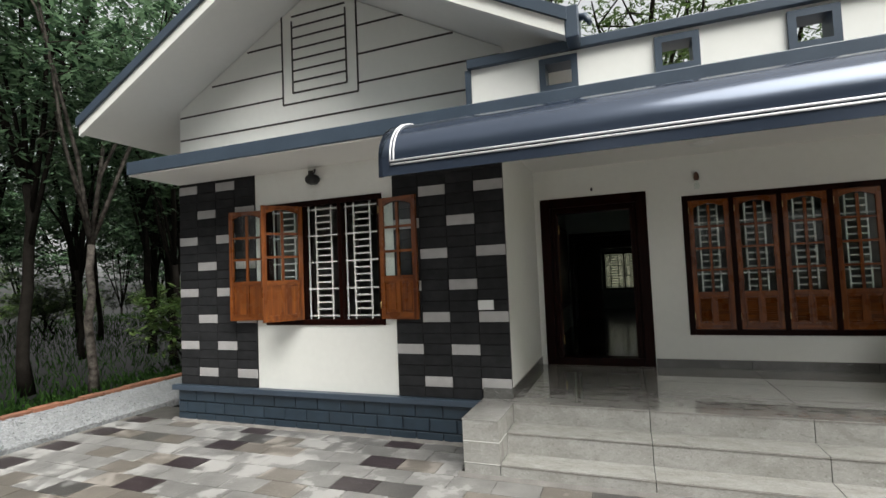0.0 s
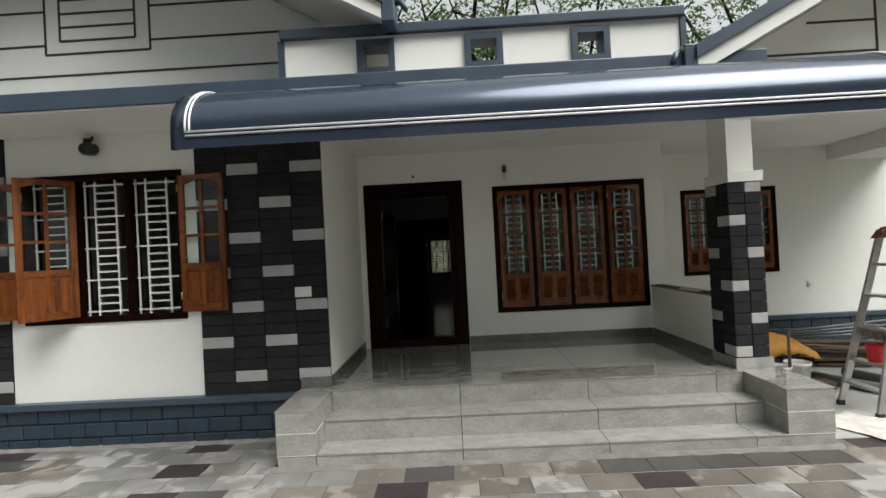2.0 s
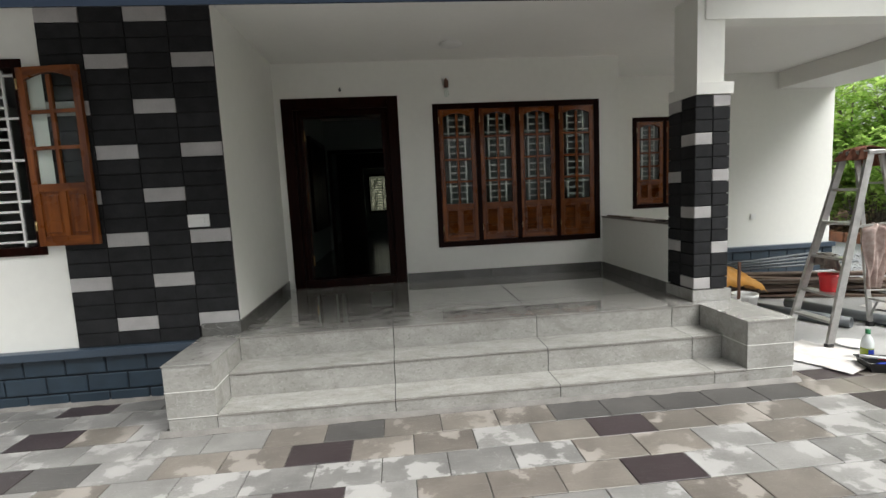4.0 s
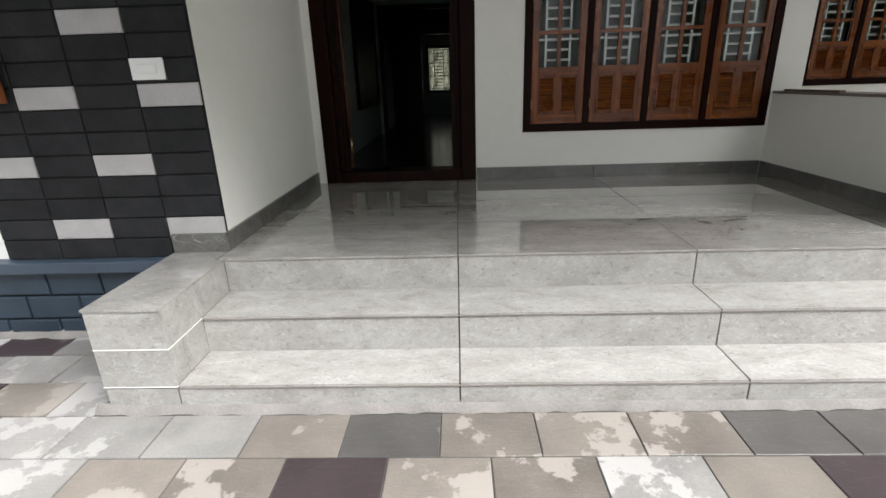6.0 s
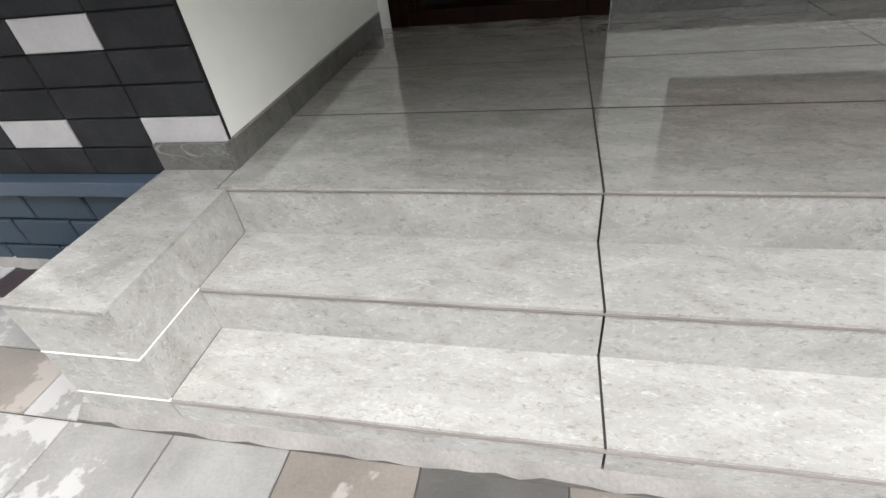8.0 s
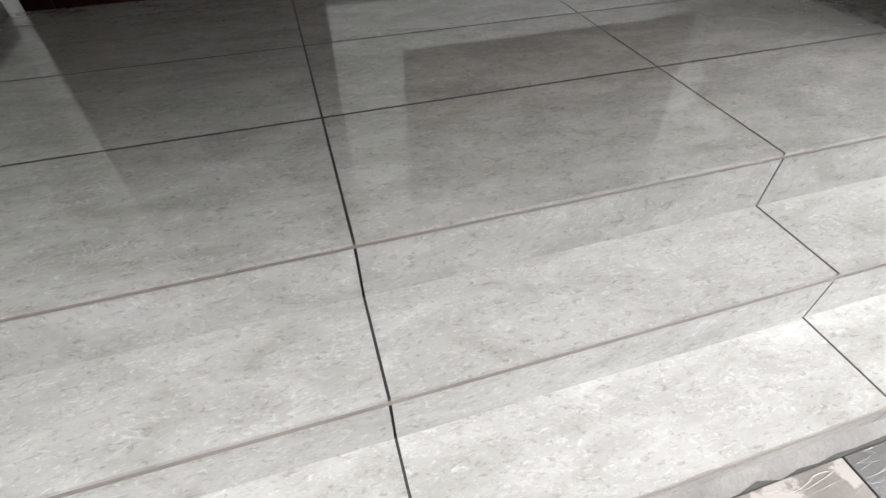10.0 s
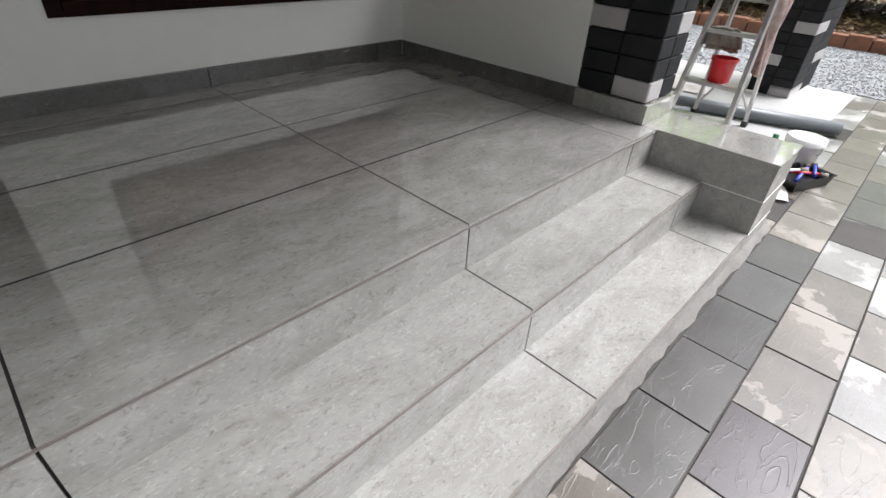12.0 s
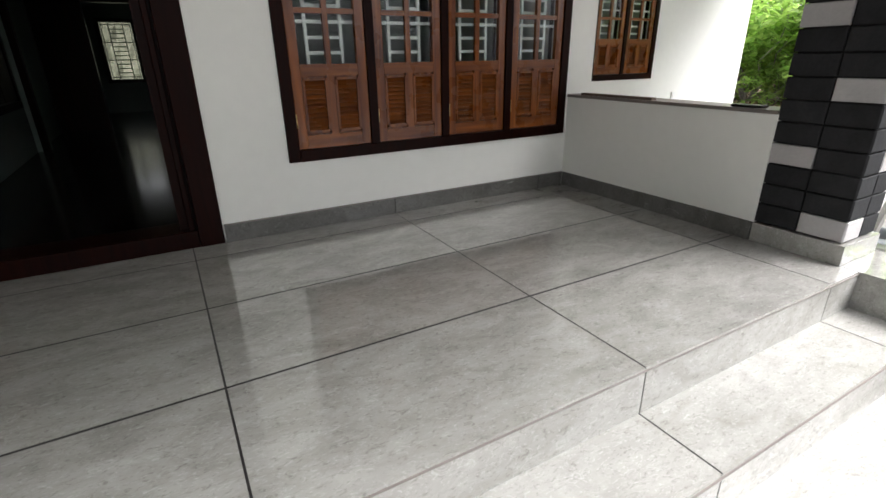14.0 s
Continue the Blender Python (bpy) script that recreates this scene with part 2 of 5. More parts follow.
def glass_mat(name, tint=(0.94, 0.97, 0.96)):
    """Thin clear pane: lets light straight through and mirrors at grazing angles."""
    m = bpy.data.materials.new(name)
    m.use_nodes = True
    n, l = m.node_tree.nodes, m.node_tree.links
    n.remove(n["Principled BSDF"])
    tr, gl, fr, mx = n.new("ShaderNodeBsdfTransparent"), n.new("ShaderNodeBsdfGlossy"), n.new("ShaderNodeLayerWeight"), n.new("ShaderNodeMixShader")
    tr.inputs["Color"].default_value = (*tint, 1)
    gl.inputs["Roughness"].default_value = 0.02
    pw, ad = n.new("ShaderNodeMath"), n.new("ShaderNodeMath")
    pw.operation, ad.operation = "POWER", "MULTIPLY_ADD"
    pw.inputs[1].default_value, ad.inputs[1].default_value, ad.inputs[2].default_value = 4.0, 0.4, 0.012
    l.new(fr.outputs["Facing"], pw.inputs[0])
    l.new(pw.outputs[0], ad.inputs[0])
    l.new(ad.outputs[0], mx.inputs["Fac"])
    l.new(tr.outputs[0], mx.inputs[1])
    l.new(gl.outputs[0], mx.inputs[2])
    l.new(mx.outputs[0], n["Material Output"].inputs["Surface"])
    return m


WHITE = mat("white_wall_paint", (0.83, 0.83, 0.785), 0.75, vary=0.025, scale=0.9, fine=14, bump=0.05, bump_scale=120, tint=(0.80, 0.80, 0.755))
CEIL = mat("white_ceiling_paint", (0.81, 0.80, 0.765), 0.8, vary=0.02, scale=1.1, fine=14, bump=0.03)
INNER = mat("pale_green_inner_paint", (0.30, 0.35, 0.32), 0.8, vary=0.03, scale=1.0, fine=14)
BLUE = mat("slate_blue_paint", (0.052, 0.074, 0.104), 0.38, vary=0.08, scale=3, fine=50, bump=0.04, bump_scale=90)
PLINTH = mat("slate_blue_brick_paint", (0.026, 0.045, 0.066), 0.45, vary=0.12, scale=7, fine=60, bump=0.15, bump_scale=70, island=0.1)
PLINTH_JOINT = mat("dark_blue_joint", (0.012, 0.016, 0.024), 0.7, vary=0.1)
AWNING = mat("blue_glossy_sheet", (0.045, 0.060, 0.090), 0.17, metal=0.4, vary=0.04, scale=1.2, fine=9, coat=0.12, bump=0.05, bump_scale=2.6)
SILVER = mat("white_piping", (0.82, 0.82, 0.84), 0.25, vary=0.03, coat=0.3)
BLACK_BRICK = mat("charcoal_cladding", (0.033, 0.0335, 0.0355), 0.8, vary=0.18, scale=9, fine=80, bump=0.22, bump_scale=55, island=0.14, spec=0.15)
GREY_BRICK = mat("light_grey_cladding", (0.46, 0.445, 0.44), 0.55, vary=0.07, scale=9, fine=80, bump=0.2, bump_scale=55, island=0.05)
CLAD_JOINT = mat("black_cladding_joint", (0.004, 0.004, 0.004), 0.8, vary=0.1)
GROOVE = mat("dark_brown_groove_line", (0.05, 0.043, 0.04), 0.7, vary=0.1)
TILE = tile_mat()
TILE_STEP = tile_mat("grey_marble_satin_tile", 0.24, 0.0)
TILE_SKIRT = tile_mat("darker_grey_skirting_tile", 0.2, 0.0, 0.36)
TILE_EDGE = mat("dark_epoxy_joint", (0.016, 0.014, 0.013), 0.6, vary=0.1)
TILE_NOSE = mat("brown_grey_tile_edge", (0.20, 0.176, 0.158), 0.35, vary=0.1, fine=120)
WHITE_JOINT = mat("white_tile_joint", (0.78, 0.77, 0.73), 0.5, vary=0.05)
CEMENT = mat("rough_cement", (0.235, 0.222, 0.205), 0.85, vary=0.16, scale=7, fine=90, bump=0.5, bump_scale=60)
PAVER_JOINT = mat("dark_sand_joint", (0.085, 0.08, 0.072), 0.9, vary=0.2, scale=9, fine=90)
CARPORT = mat("smooth_cement_floor", (0.46, 0.455, 0.445), 0.6, vary=0.10, scale=2.2, fine=40, bump=0.1, bump_scale=50)
PAVER_LIGHT = paver_mat("grey_cement_paver", (0.235, 0.229, 0.218))
PAVER_WARM = paver_mat("warm_grey_cement_paver", (0.185, 0.165, 0.143), 0.4)
PAVER_DAMP = paver_mat("damp_grey_cement_paver", (0.09, 0.086, 0.081), 1.0)
PAVER_DARK = paver_mat("dark_maroon_cement_paver", (0.050, 0.038, 0.040), 1.3)
TEAK = wood_mat("varnished_teak", (0.245, 0.072, 0.012), (0.075, 0.017, 0.004))
TEAK_H = wood_mat("varnished_teak_rail", (0.235, 0.07, 0.012), (0.075, 0.017, 0.004), axis=0)
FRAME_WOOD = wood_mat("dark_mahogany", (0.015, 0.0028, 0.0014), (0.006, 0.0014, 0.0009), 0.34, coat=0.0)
IRON_WHITE = mat("white_enamel_bars", (0.80, 0.80, 0.78), 0.4, vary=0.03)
BRASS = mat("brass_hinge", (0.62, 0.47, 0.22), 0.35, metal=1.0, vary=0.05)
GLASS = glass_mat("window_glass")
BLACK = mat("matt_black_metal", (0.012, 0.012, 0.012), 0.45, vary=0.1)
PLASTIC_WHITE = mat("white_plastic", (0.82, 0.82, 0.80), 0.35, vary=0.03, coat=0.2)
RED = mat("red_plastic", (0.62, 0.012, 0.018), 0.35, vary=0.05)
ALU = mat("dull_aluminium", (0.60, 0.59, 0.57), 0.42, metal=0.85, vary=0.12, scale=12, fine=80)
PVC = mat("grey_pvc_pipe", (0.15, 0.165, 0.175), 0.4, vary=0.08)
RUST = mat("rusty_steel", (0.16, 0.075, 0.045), 0.75, vary=0.2)
PLANK = mat("weathered_planks", (0.17, 0.115, 0.085), 0.8, vary=0.25, scale=5, fine=40, island=0.35)
CLOTH_ORANGE = mat("orange_tarpaulin", (0.62, 0.29, 0.045), 0.6, vary=0.14, bump=0.2, bump_scale=25)
CLOTH_RAG = mat("striped_beige_rag", (0.46, 0.37, 0.33), 0.9, vary=0.2, scale=20, tint=(0.30, 0.21, 0.19))
CLOTH_GREY = mat("grey_brown_rag", (0.33, 0.29, 0.25), 0.9, vary=0.2, scale=16)
CLOTH_RUST = mat("rust_brown_rag", (0.24, 0.09, 0.05), 0.9, vary=0.2, scale=18)
SHEET = mat("crumpled_white_sheet", (0.74, 0.73, 0.71), 0.7, vary=0.08, scale=7, bump=0.3, bump_scale=14, tint=(0.55, 0.5, 0.46))
GRAVEL = mat("grey_gravel", (0.38, 0.39, 0.395), 0.9, vary=0.3, scale=30, fine=120, bump=0.9, bump_scale=70, tint=(0.20, 0.21, 0.22))
STONE = mat("gravel_stones", (0.40, 0.41, 0.415), 0.85, vary=0.2, scale=20)
LATERITE = mat("orange_laterite_block", (0.30, 0.125, 0.07), 0.9, vary=0.2, scale=6, fine=50, bump=0.6, bump_scale=35, tint=(0.20, 0.095, 0.06), island=0.15)
SOIL = mat("earth_with_leaf_litter", (0.14, 0.085, 0.058), 0.95, vary=0.3, scale=4, fine=40, bump=0.9, bump_scale=18, tint=(0.075, 0.055, 0.03), spec=0.05)
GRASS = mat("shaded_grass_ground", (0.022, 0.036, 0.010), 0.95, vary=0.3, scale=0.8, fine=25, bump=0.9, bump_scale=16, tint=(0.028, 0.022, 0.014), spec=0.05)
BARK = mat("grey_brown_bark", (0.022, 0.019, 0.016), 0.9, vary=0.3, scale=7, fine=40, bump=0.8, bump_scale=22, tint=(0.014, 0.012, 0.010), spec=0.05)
BARK_MOTTLED = mat("mottled_grey_bark", (0.13, 0.115, 0.10), 0.9, vary=0.3, scale=9, fine=40, bump=0.8, bump_scale=22, tint=(0.022, 0.019, 0.016), spec=0.05)
BARK_PALE = mat("pale_lichen_bark", (0.27, 0.25, 0.215), 0.9, vary=0.3, scale=5, fine=40, bump=0.7, bump_scale=22, tint=(0.12, 0.095, 0.075))
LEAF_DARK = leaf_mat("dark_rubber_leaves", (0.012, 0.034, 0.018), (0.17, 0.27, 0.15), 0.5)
LEAF_BRIGHT = leaf_mat("fresh_green_leaves", (0.20, 0.36, 0.06), (0.48, 0.64, 0.18), 0.65)
LEAF_BACK = leaf_mat("mid_green_leaves", (0.035, 0.075, 0.018), (0.12, 0.18, 0.055), 0.4)
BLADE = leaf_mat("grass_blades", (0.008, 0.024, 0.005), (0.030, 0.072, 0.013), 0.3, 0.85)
LITTER = leaf_mat("dry_leaf_litter", (0.10, 0.045, 0.025), (0.30, 0.19, 0.11), 0.1)


# ---- mesh helpers ----
def box(bm, x0, x1, y0, y1, z0, z1, bevel=0.0):
    v = [bm.verts.new((x, y, z)) for x in (x0, x1) for y in (y0, y1) for z in (z0, z1)]
    fs = [bm.faces.new([v[i] for i in f]) for f in ((0, 1, 3, 2), (4, 6, 7, 5), (0, 4, 5, 1), (2, 3, 7, 6), (0, 2, 6, 4), (1, 5, 7, 3))]
    if bevel:
        bmesh.ops.bevel(bm, geom=list({e for f in fs for e in f.edges}), offset=bevel, segments=2, affect="EDGES", profile=0.5)
    return bm


def boxes(*rows, bevel=0.0):
    bm = bmesh.new()
    for r in rows:
        box(bm, *r, bevel=bevel)
    return bm


def rod(bm, a, b, r0, r1=None, n=8, caps=True):
    """A round bar from a to b."""
    a, b = Vector(a), Vector(b)
    r1 = r0 if r1 is None else r1
    w = (b - a).normalized()
    u = w.orthogonal().normalized()
    t = w.cross(u)
    rings = []
    for p, r in ((a, r0), (b, r1)):
        rings.append([bm.verts.new(p + r * (math.cos(k * 2 * math.pi / n) * u + math.sin(k * 2 * math.pi / n) * t)) for k in range(n)])
    for k in range(n):
        bm.faces.new((rings[0][k], rings[0][(k + 1) % n], rings[1][(k + 1) % n], rings[1][k])).smooth = True
    if caps:
        bm.faces.new(rings[0][::-1])
        bm.faces.new(rings[1])
    return bm


def tube(bm, pts, radii, n=7, caps=True):
    """A smooth tapering tube along pts."""
    pts = [Vector(p) for p in pts]
    rings, u = [], None
    for i, p in enumerate(pts):
        w = (pts[min(i + 1, len(pts) - 1)] - pts[max(i - 1, 0)]).normalized()
        u = w.orthogonal().normalized() if u is None else (u - w * u.dot(w)).normalized()
        t = w.cross(u)
        rings.append([bm.verts.new(p + radii[i] * (math.cos(k * 2 * math.pi / n) * u + math.sin(k * 2 * math.pi / n) * t)) for k in range(n)])
    for a, b in zip(rings, rings[1:]):
        for k in range(n):
            bm.faces.new((a[k], a[(k + 1) % n], b[(k + 1) % n], b[k])).smooth = True
    if caps:
        bm.faces.new(rings[0][::-1])
        bm.faces.new(rings[-1])
    return bm


def lathe(bm, profile, n=24, at=(0, 0, 0)):
    """A turned shape from (radius, height) pairs."""
    rings = []
    for r, z in profile:
        rings.append([bm.verts.new((at[0] + max(r, 1e-4) * math.cos(k * 2 * math.pi / n), at[1] + max(r, 1e-4) * math.sin(k * 2 * math.pi / n), at[2] + z)) for k in range(n)])
    for a, b in zip(rings, rings[1:]):
        for k in range(n):
            bm.faces.new((a[k], a[(k + 1) % n], b[(k + 1) % n], b[k])).smooth = True
    return bm


def prism(bm, outline, y0, y1):
    """A plate whose outline is given in x and z, from y0 to y1."""
    a = [bm.verts.new((x, y0, z)) for x, z in outline]
    b = [bm.verts.new((x, y1, z)) for x, z in outline]
    bm.faces.new(a)
    bm.faces.new(b[::-1])
    for k in range(len(a)):
        j = (k + 1) % len(a)
        bm.faces.new((a[j], a[k], b[k], b[j]))
    return bm


def mesh_of(name, bm, material):
    bmesh.ops.recalc_face_normals(bm, faces=bm.faces)
    me = bpy.data.meshes.new(name)
    bm.to_mesh(me)
    bm.free()
    me.materials.append(material)
    return me


def part(name, bm, material, parent=None, label=""):
    ob = new(name, mesh_of(name, bm, material))
    if parent is not None:
        ob.parent = parent
    if label:
        ob["label"] = label
    return ob


def setting(name, bm, material, label, category):
    return tagged(part(name, bm, material), label, category, kind="structure")


def empty(name, label, category, group="", m=None, kind=""):
    ob = tagged(new(name), label, category, group, kind)
    ob.empty_display_size = 0.1
    if m is not None:
        ob.matrix_basis = m
    return ob


def piece(name, me, parent, x=0.0, y=0.0, z=0.0):
    """One of many alike pieces that share a mesh."""
    ob = new(name, me)
    ob.parent = parent
    ob.location = (x, y, z)
    return ob


def wall_with_holes(x0, x1, y0, y1, z0, z1, holes):
    """A wall along x with openings (xa, xb, za, zb) that go through it."""
    bm = bmesh.new()
    xs = sorted({x0, x1, *[v for h in holes for v in h[:2]]})
    for a, b in zip(xs, xs[1:]):
        cut = sorted((h[2], h[3]) for h in holes if h[0] <= a + 1e-6 and h[1] >= b - 1e-6)
        z = z0
        for lo, hi in cut:
            if lo > z + 1e-6:
                box(bm, a, b, y0, y1, z, lo)
            z = hi
        if z < z1 - 1e-6:
            box(bm, a, b, y0, y1, z, z1)
    bmesh.ops.remove_doubles(bm, verts=bm.verts, dist=1e-5)
    return bm


YARD = -0.032          # top of the pavers
FLOOR = 0.457          # porch floor
SLAB0, SLAB1 = 3.07, 3.24
BACK = 1.98            # face of the porch's rear wall
WING = 0.165           # face of the left wing's front wall
SIDE = 3.35            # face of the carport's rear wall

# ---- ground ----
bm = bmesh.new()

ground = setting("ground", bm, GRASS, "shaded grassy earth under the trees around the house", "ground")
bm = boxes((-6.55, 6.95, -9.0, 0.6, -0.09, YARD - 0.006))
pavement = setting("pavement", bm, PAVER_JOINT, "yard laid with grey cement pavers, some damp, some dark maroon", "paving")
bm = boxes((3.04, 6.95, -0.42, 3.35, -0.08, YARD + 0.001))
carport_floor = setting("floor_carport", bm, CARPORT, "smooth grey cement floor of the carport, dusty", "floor")

# ---- left wing ----
WIN_L = (-4.29, -2.65, 1.19, 2.67)
setting("wall_wing_front", wall_with_holes(-5.68, -1.25, WING, WING + 0.22, 0.40, SLAB0, [WIN_L]), WHITE, "white painted front wall of the left wing", "wall")
setting("wall_wing_west", boxes((-5.68, -5.46, WING + 0.22, 11.3, 0.0, SLAB0)), WHITE, "white painted side wall of the house", "wall")
setting("wall_porch_west", boxes((-1.47, -1.25, WING + 0.22, BACK + 0.2, 0.40, SLAB0)), WHITE, "white painted wall beside the porch", "wall")
setting("wall_wing_room", boxes((-5.46, -1.47, 4.4, 4.55, 0.4, SLAB0)), INNER, "pale inner wall of the wing room", "wall")
setting("floor_wing_room", boxes((-5.46, -1.47, WING + 0.22, 4.4, 0.3, FLOOR)), TILE, "tiled floor of the wing room", "floor")
bm = boxes((-5.72, -1.545, 0.13, 0.40, -0.05, 0.36))
plinth = setting("plinth", bm, PLINTH_JOINT, "slate blue painted brick plinth below the wing wall", "plinth")
setting("plinth_ledge", boxes((-5.79, -1.55, 0.075, WING + 0.004, 0.36, 0.425), bevel=0.006), BLUE, "slate blue painted ledge on top of the plinth", "trim")
# roof slab, sunshade over the windows
setting("sunshade_slab", boxes((-5.72, 2.66, -0.57, 0.165, SLAB0 + 0.012, SLAB1), bevel=0.008), BLUE, "slate blue edged concrete sunshade slab over the front", "slab")
setting("ceiling_sunshade", boxes((-5.70, 2.66, -0.555, 0.165, SLAB0 - 0.004, SLAB0 + 0.012)), CEIL, "white painted underside of the sunshade slab", "ceiling")
setting("ceiling_porch", boxes((-1.47, 2.9, 0.165, BACK + 0.2, SLAB0, SLAB0 + 0.16)), CEIL, "white painted porch ceiling", "ceiling")
setting("roof_terrace", boxes((-1.25, 2.66, 0.165, 11.3, SLAB0 + 0.16, SLAB1)), CEMENT, "bare cement roof terrace behind the parapet", "roof")
setting("ceiling_wing", boxes((-5.68, -1.47, 0.39, 11.3, SLAB0, SLAB0 + 0.15)), CEIL, "white ceiling of the wing rooms", "ceiling")


def gable(name, x0, x1, xmid, y, zb, slope, wall_label, ztip, x_tip0, x_tip1, y_front, z_tip, apex):
    """Gable wall and its two roof slopes, white fascia below a blue verge."""
    bm = bmesh.new()
    top = lambda x: min(z_tip + slope * (x - x_tip0), z_tip + slope * (x_tip1 - x)) + 0.02
    prism(bm, [(x0, zb), (x1, zb), (x1, top(x1)), (xmid, top(xmid)), (x0, top(x0))], y, y + 0.2)
    wall = setting(name, bm, WHITE, wall_label, "wall")
    roof = empty("gable_roof", "pitched gable roof, white soffit and fascia, slate blue verge", "roof")
    for xt, s in ((x_tip0, 1), (x_tip1, -1)):
        def strip(d0, d1, ya, yb, e=0.0):
            b = bmesh.new()
            q = [(xt - s * e, z_tip - slope * e + d0), (xmid, apex + d0), (xmid, apex + d1), (xt - s * e, z_tip - slope * e + d1)]
            return prism(b, q, ya, yb)
        part("soffit", strip(0.03, 0.11, y_front + 0.05, 9.5), CEIL, roof, "white painted soffit slab")
        part("fascia", strip(0.0, 0.125, y_front, y_front + 0.05), WHITE, roof, "white painted fascia board")
        part("verge", strip(0.128, 0.235, y_front - 0.03, 9.5, 0.02), BLUE, roof, "slate blue verge strip")
    return wall, roof


wall_g, roof_l = gable("wall_gable_left", -5.68, -1.20, -3.46, WING, SLAB1, 0.535, "white painted gable wall with dark grooved lines",
                       0, -6.45, -0.48, -0.65, 3.645, 3.645 + 0.535 * 2.985)
wall_r, roof_r = gable("wall_gable_carport", 2.75, 7.05, 4.58, 0.12, 2.85, 0.52, "white painted carport gable wall with dark grooved lines",
                       0, 2.08, 7.08, -0.60, 3.06, 3.06 + 0.52 * 2.5)
for roof, x, z, s in ((roof_l, -0.48, 3.645, 1), (roof_r, 2.08, 3.06, -1)):
    bm = boxes((min(x, x + s * 0.11), max(x, x + s * 0.11), -0.66 if s > 0 else -0.61, -0.36, z - 0.03, z + 0.24), bevel=0.01)
    tube(bm, [(x + s * 0.08, -0.5, z + 0.20), (x + s * 0.16, -0.56, z + 0.17), (x + s * 0.20, -0.6, z + 0.08)], [0.035, 0.03, 0.02], 8)
    part("gutter_end", bm, BLUE, roof, "dark blue gutter end block")


def grooves(wall, y, xc, lines, half, vent, rungs):
    """Dark grooved lines on a gable wall, with a ladder-like square in the middle."""
    vx, vz0, vz1 = vent
    me_rows = []
    for z, xa, xb in lines:
        if z < vz0:
            me_rows.append((xa, xb, z))
        else:
            me_rows += [(xa, xc - vx, z), (xc + vx, xb, z)]
    for xa, xb, z in me_rows:
        part("groove", boxes((xa, xb, y - 0.004, y + 0.01, z - 0.011, z + 0.011)), GROOVE, wall)
    for x, za, zb in ((xc - vx, vz0, vz1), (xc + vx, vz0, vz1), (xc - vx * 0.72, vz0 + 0.13, vz1 - 0.1), (xc + vx * 0.72, vz0 + 0.13, vz1 - 0.1)):
        part("groove", boxes((x - 0.011, x + 0.011, y - 0.005, y + 0.01, za, zb)), GROOVE, wall)
    part("groove", boxes((xc - vx, xc + vx, y - 0.0045, y + 0.01, vz0 - 0.011, vz0 + 0.011)), GROOVE, wall)
    for k in range(rungs):
        z = vz0 + 0.13 + k * 0.137
        part("groove", boxes((xc - vx * 0.72, xc + vx * 0.72, y - 0.0045, y + 0.01, z - 0.011, z + 0.011)), GROOVE, wall)


grooves(wall_g, WING, -3.43, [(3.67, -5.67, -1.45), (3.98, -5.67, -1.22), (4.32, -5.10, -1.72), (4.66, -4.50, -2.30)], 2.2, (0.53, 3.885, 5.02), 8)
grooves(wall_r, 0.12, 4.60, [(3.125, 2.80, 6.4), (3.425, 2.95, 6.2), (3.72, 3.5, 5.6)], 1.8, (0.45, 3.245, 4.1), 5)

# parapet with three framed square holes
PY = -0.40
HOLES = [(-0.735, -0.415, 3.285, 3.575), (0.20, 0.52, 3.285, 3.575), (1.115, 1.435, 3.285, 3.575)]
parapet = setting("parapet", wall_with_holes(-1.37, 2.04, PY, PY + 0.16, SLAB1, 3.615, HOLES), WHITE, "white painted parapet wall with three square holes", "wall")
part("coping", boxes((-1.40, 2.07, PY - 0.05, PY + 0.21, 3.615, 3.70), bevel=0.008), BLUE, parapet, "slate blue coping")
part("end_trim", boxes((-1.425, -1.372, PY - 0.02, PY + 0.2, SLAB1, 3.61)), BLUE, parapet, "slate blue end trim")
part("end_trim", boxes((2.042, 2.09, PY - 0.02, PY + 0.2, SLAB1, 3.61)), BLUE, parapet, "slate blue end trim")
for xa, xb, za, zb in HOLES:
    w = 0.05
    bm = boxes((xa - 0.004, xa + w, PY - 0.03, PY + 0.17, za - 0.004, zb + 0.004), (xb - w, xb + 0.004, PY - 0.03, PY + 0.17, za - 0.004, zb + 0.004),
               (xa + w, xb - w, PY - 0.03, PY + 0.17, za - 0.004, za + w), (xa + w, xb - w, PY - 0.03, PY + 0.17, zb - w, zb + 0.004))
    part("hole_frame", bm, BLUE, parapet, "slate blue square frame")
setting("wall_stair_head", boxes((-0.2, 0.5, 3.6, 3.8, SLAB1, 4.1), (0.32, 0.5, 1.4, 3.6, SLAB1, 3.75)), WHITE, "white painted low wall on the roof terrace", "wall")

# curved awning over the steps
awning = empty("awning", "curved glossy blue sheet awning with white piping over the steps", "awning")
AX0, AX1 = -1.98, 3.34
prof = [(-0.575, 3.085)]
for k in range(13):
    a = radians(90 - k * 90 / 12)
    prof.append((-0.60 - 0.545 * math.cos(a), 2.70 + 0.385 * math.sin(a)))
prof.append((-1.15, 2.545))
bm = bmesh.new()
ends = 5
cols = []
NX = 60
for i in range(NX + 1):
    x = AX0 + (AX1 - AX0) * i / NX
    cols.append([bm.verts.new((x, y, z)) for y, z in prof])
for a, b in zip(cols, cols[1:]):
    for k in range(len(prof) - 1):
        bm.faces.new((a[k], b[k], b[k + 1], a[k + 1])).smooth = k < len(prof) - 2
shell = part("shell", bm, AWNING, awning, "curved blue sheet, wet-looking gloss")
mod = shell.modifiers.new("thick", "SOLIDIFY")
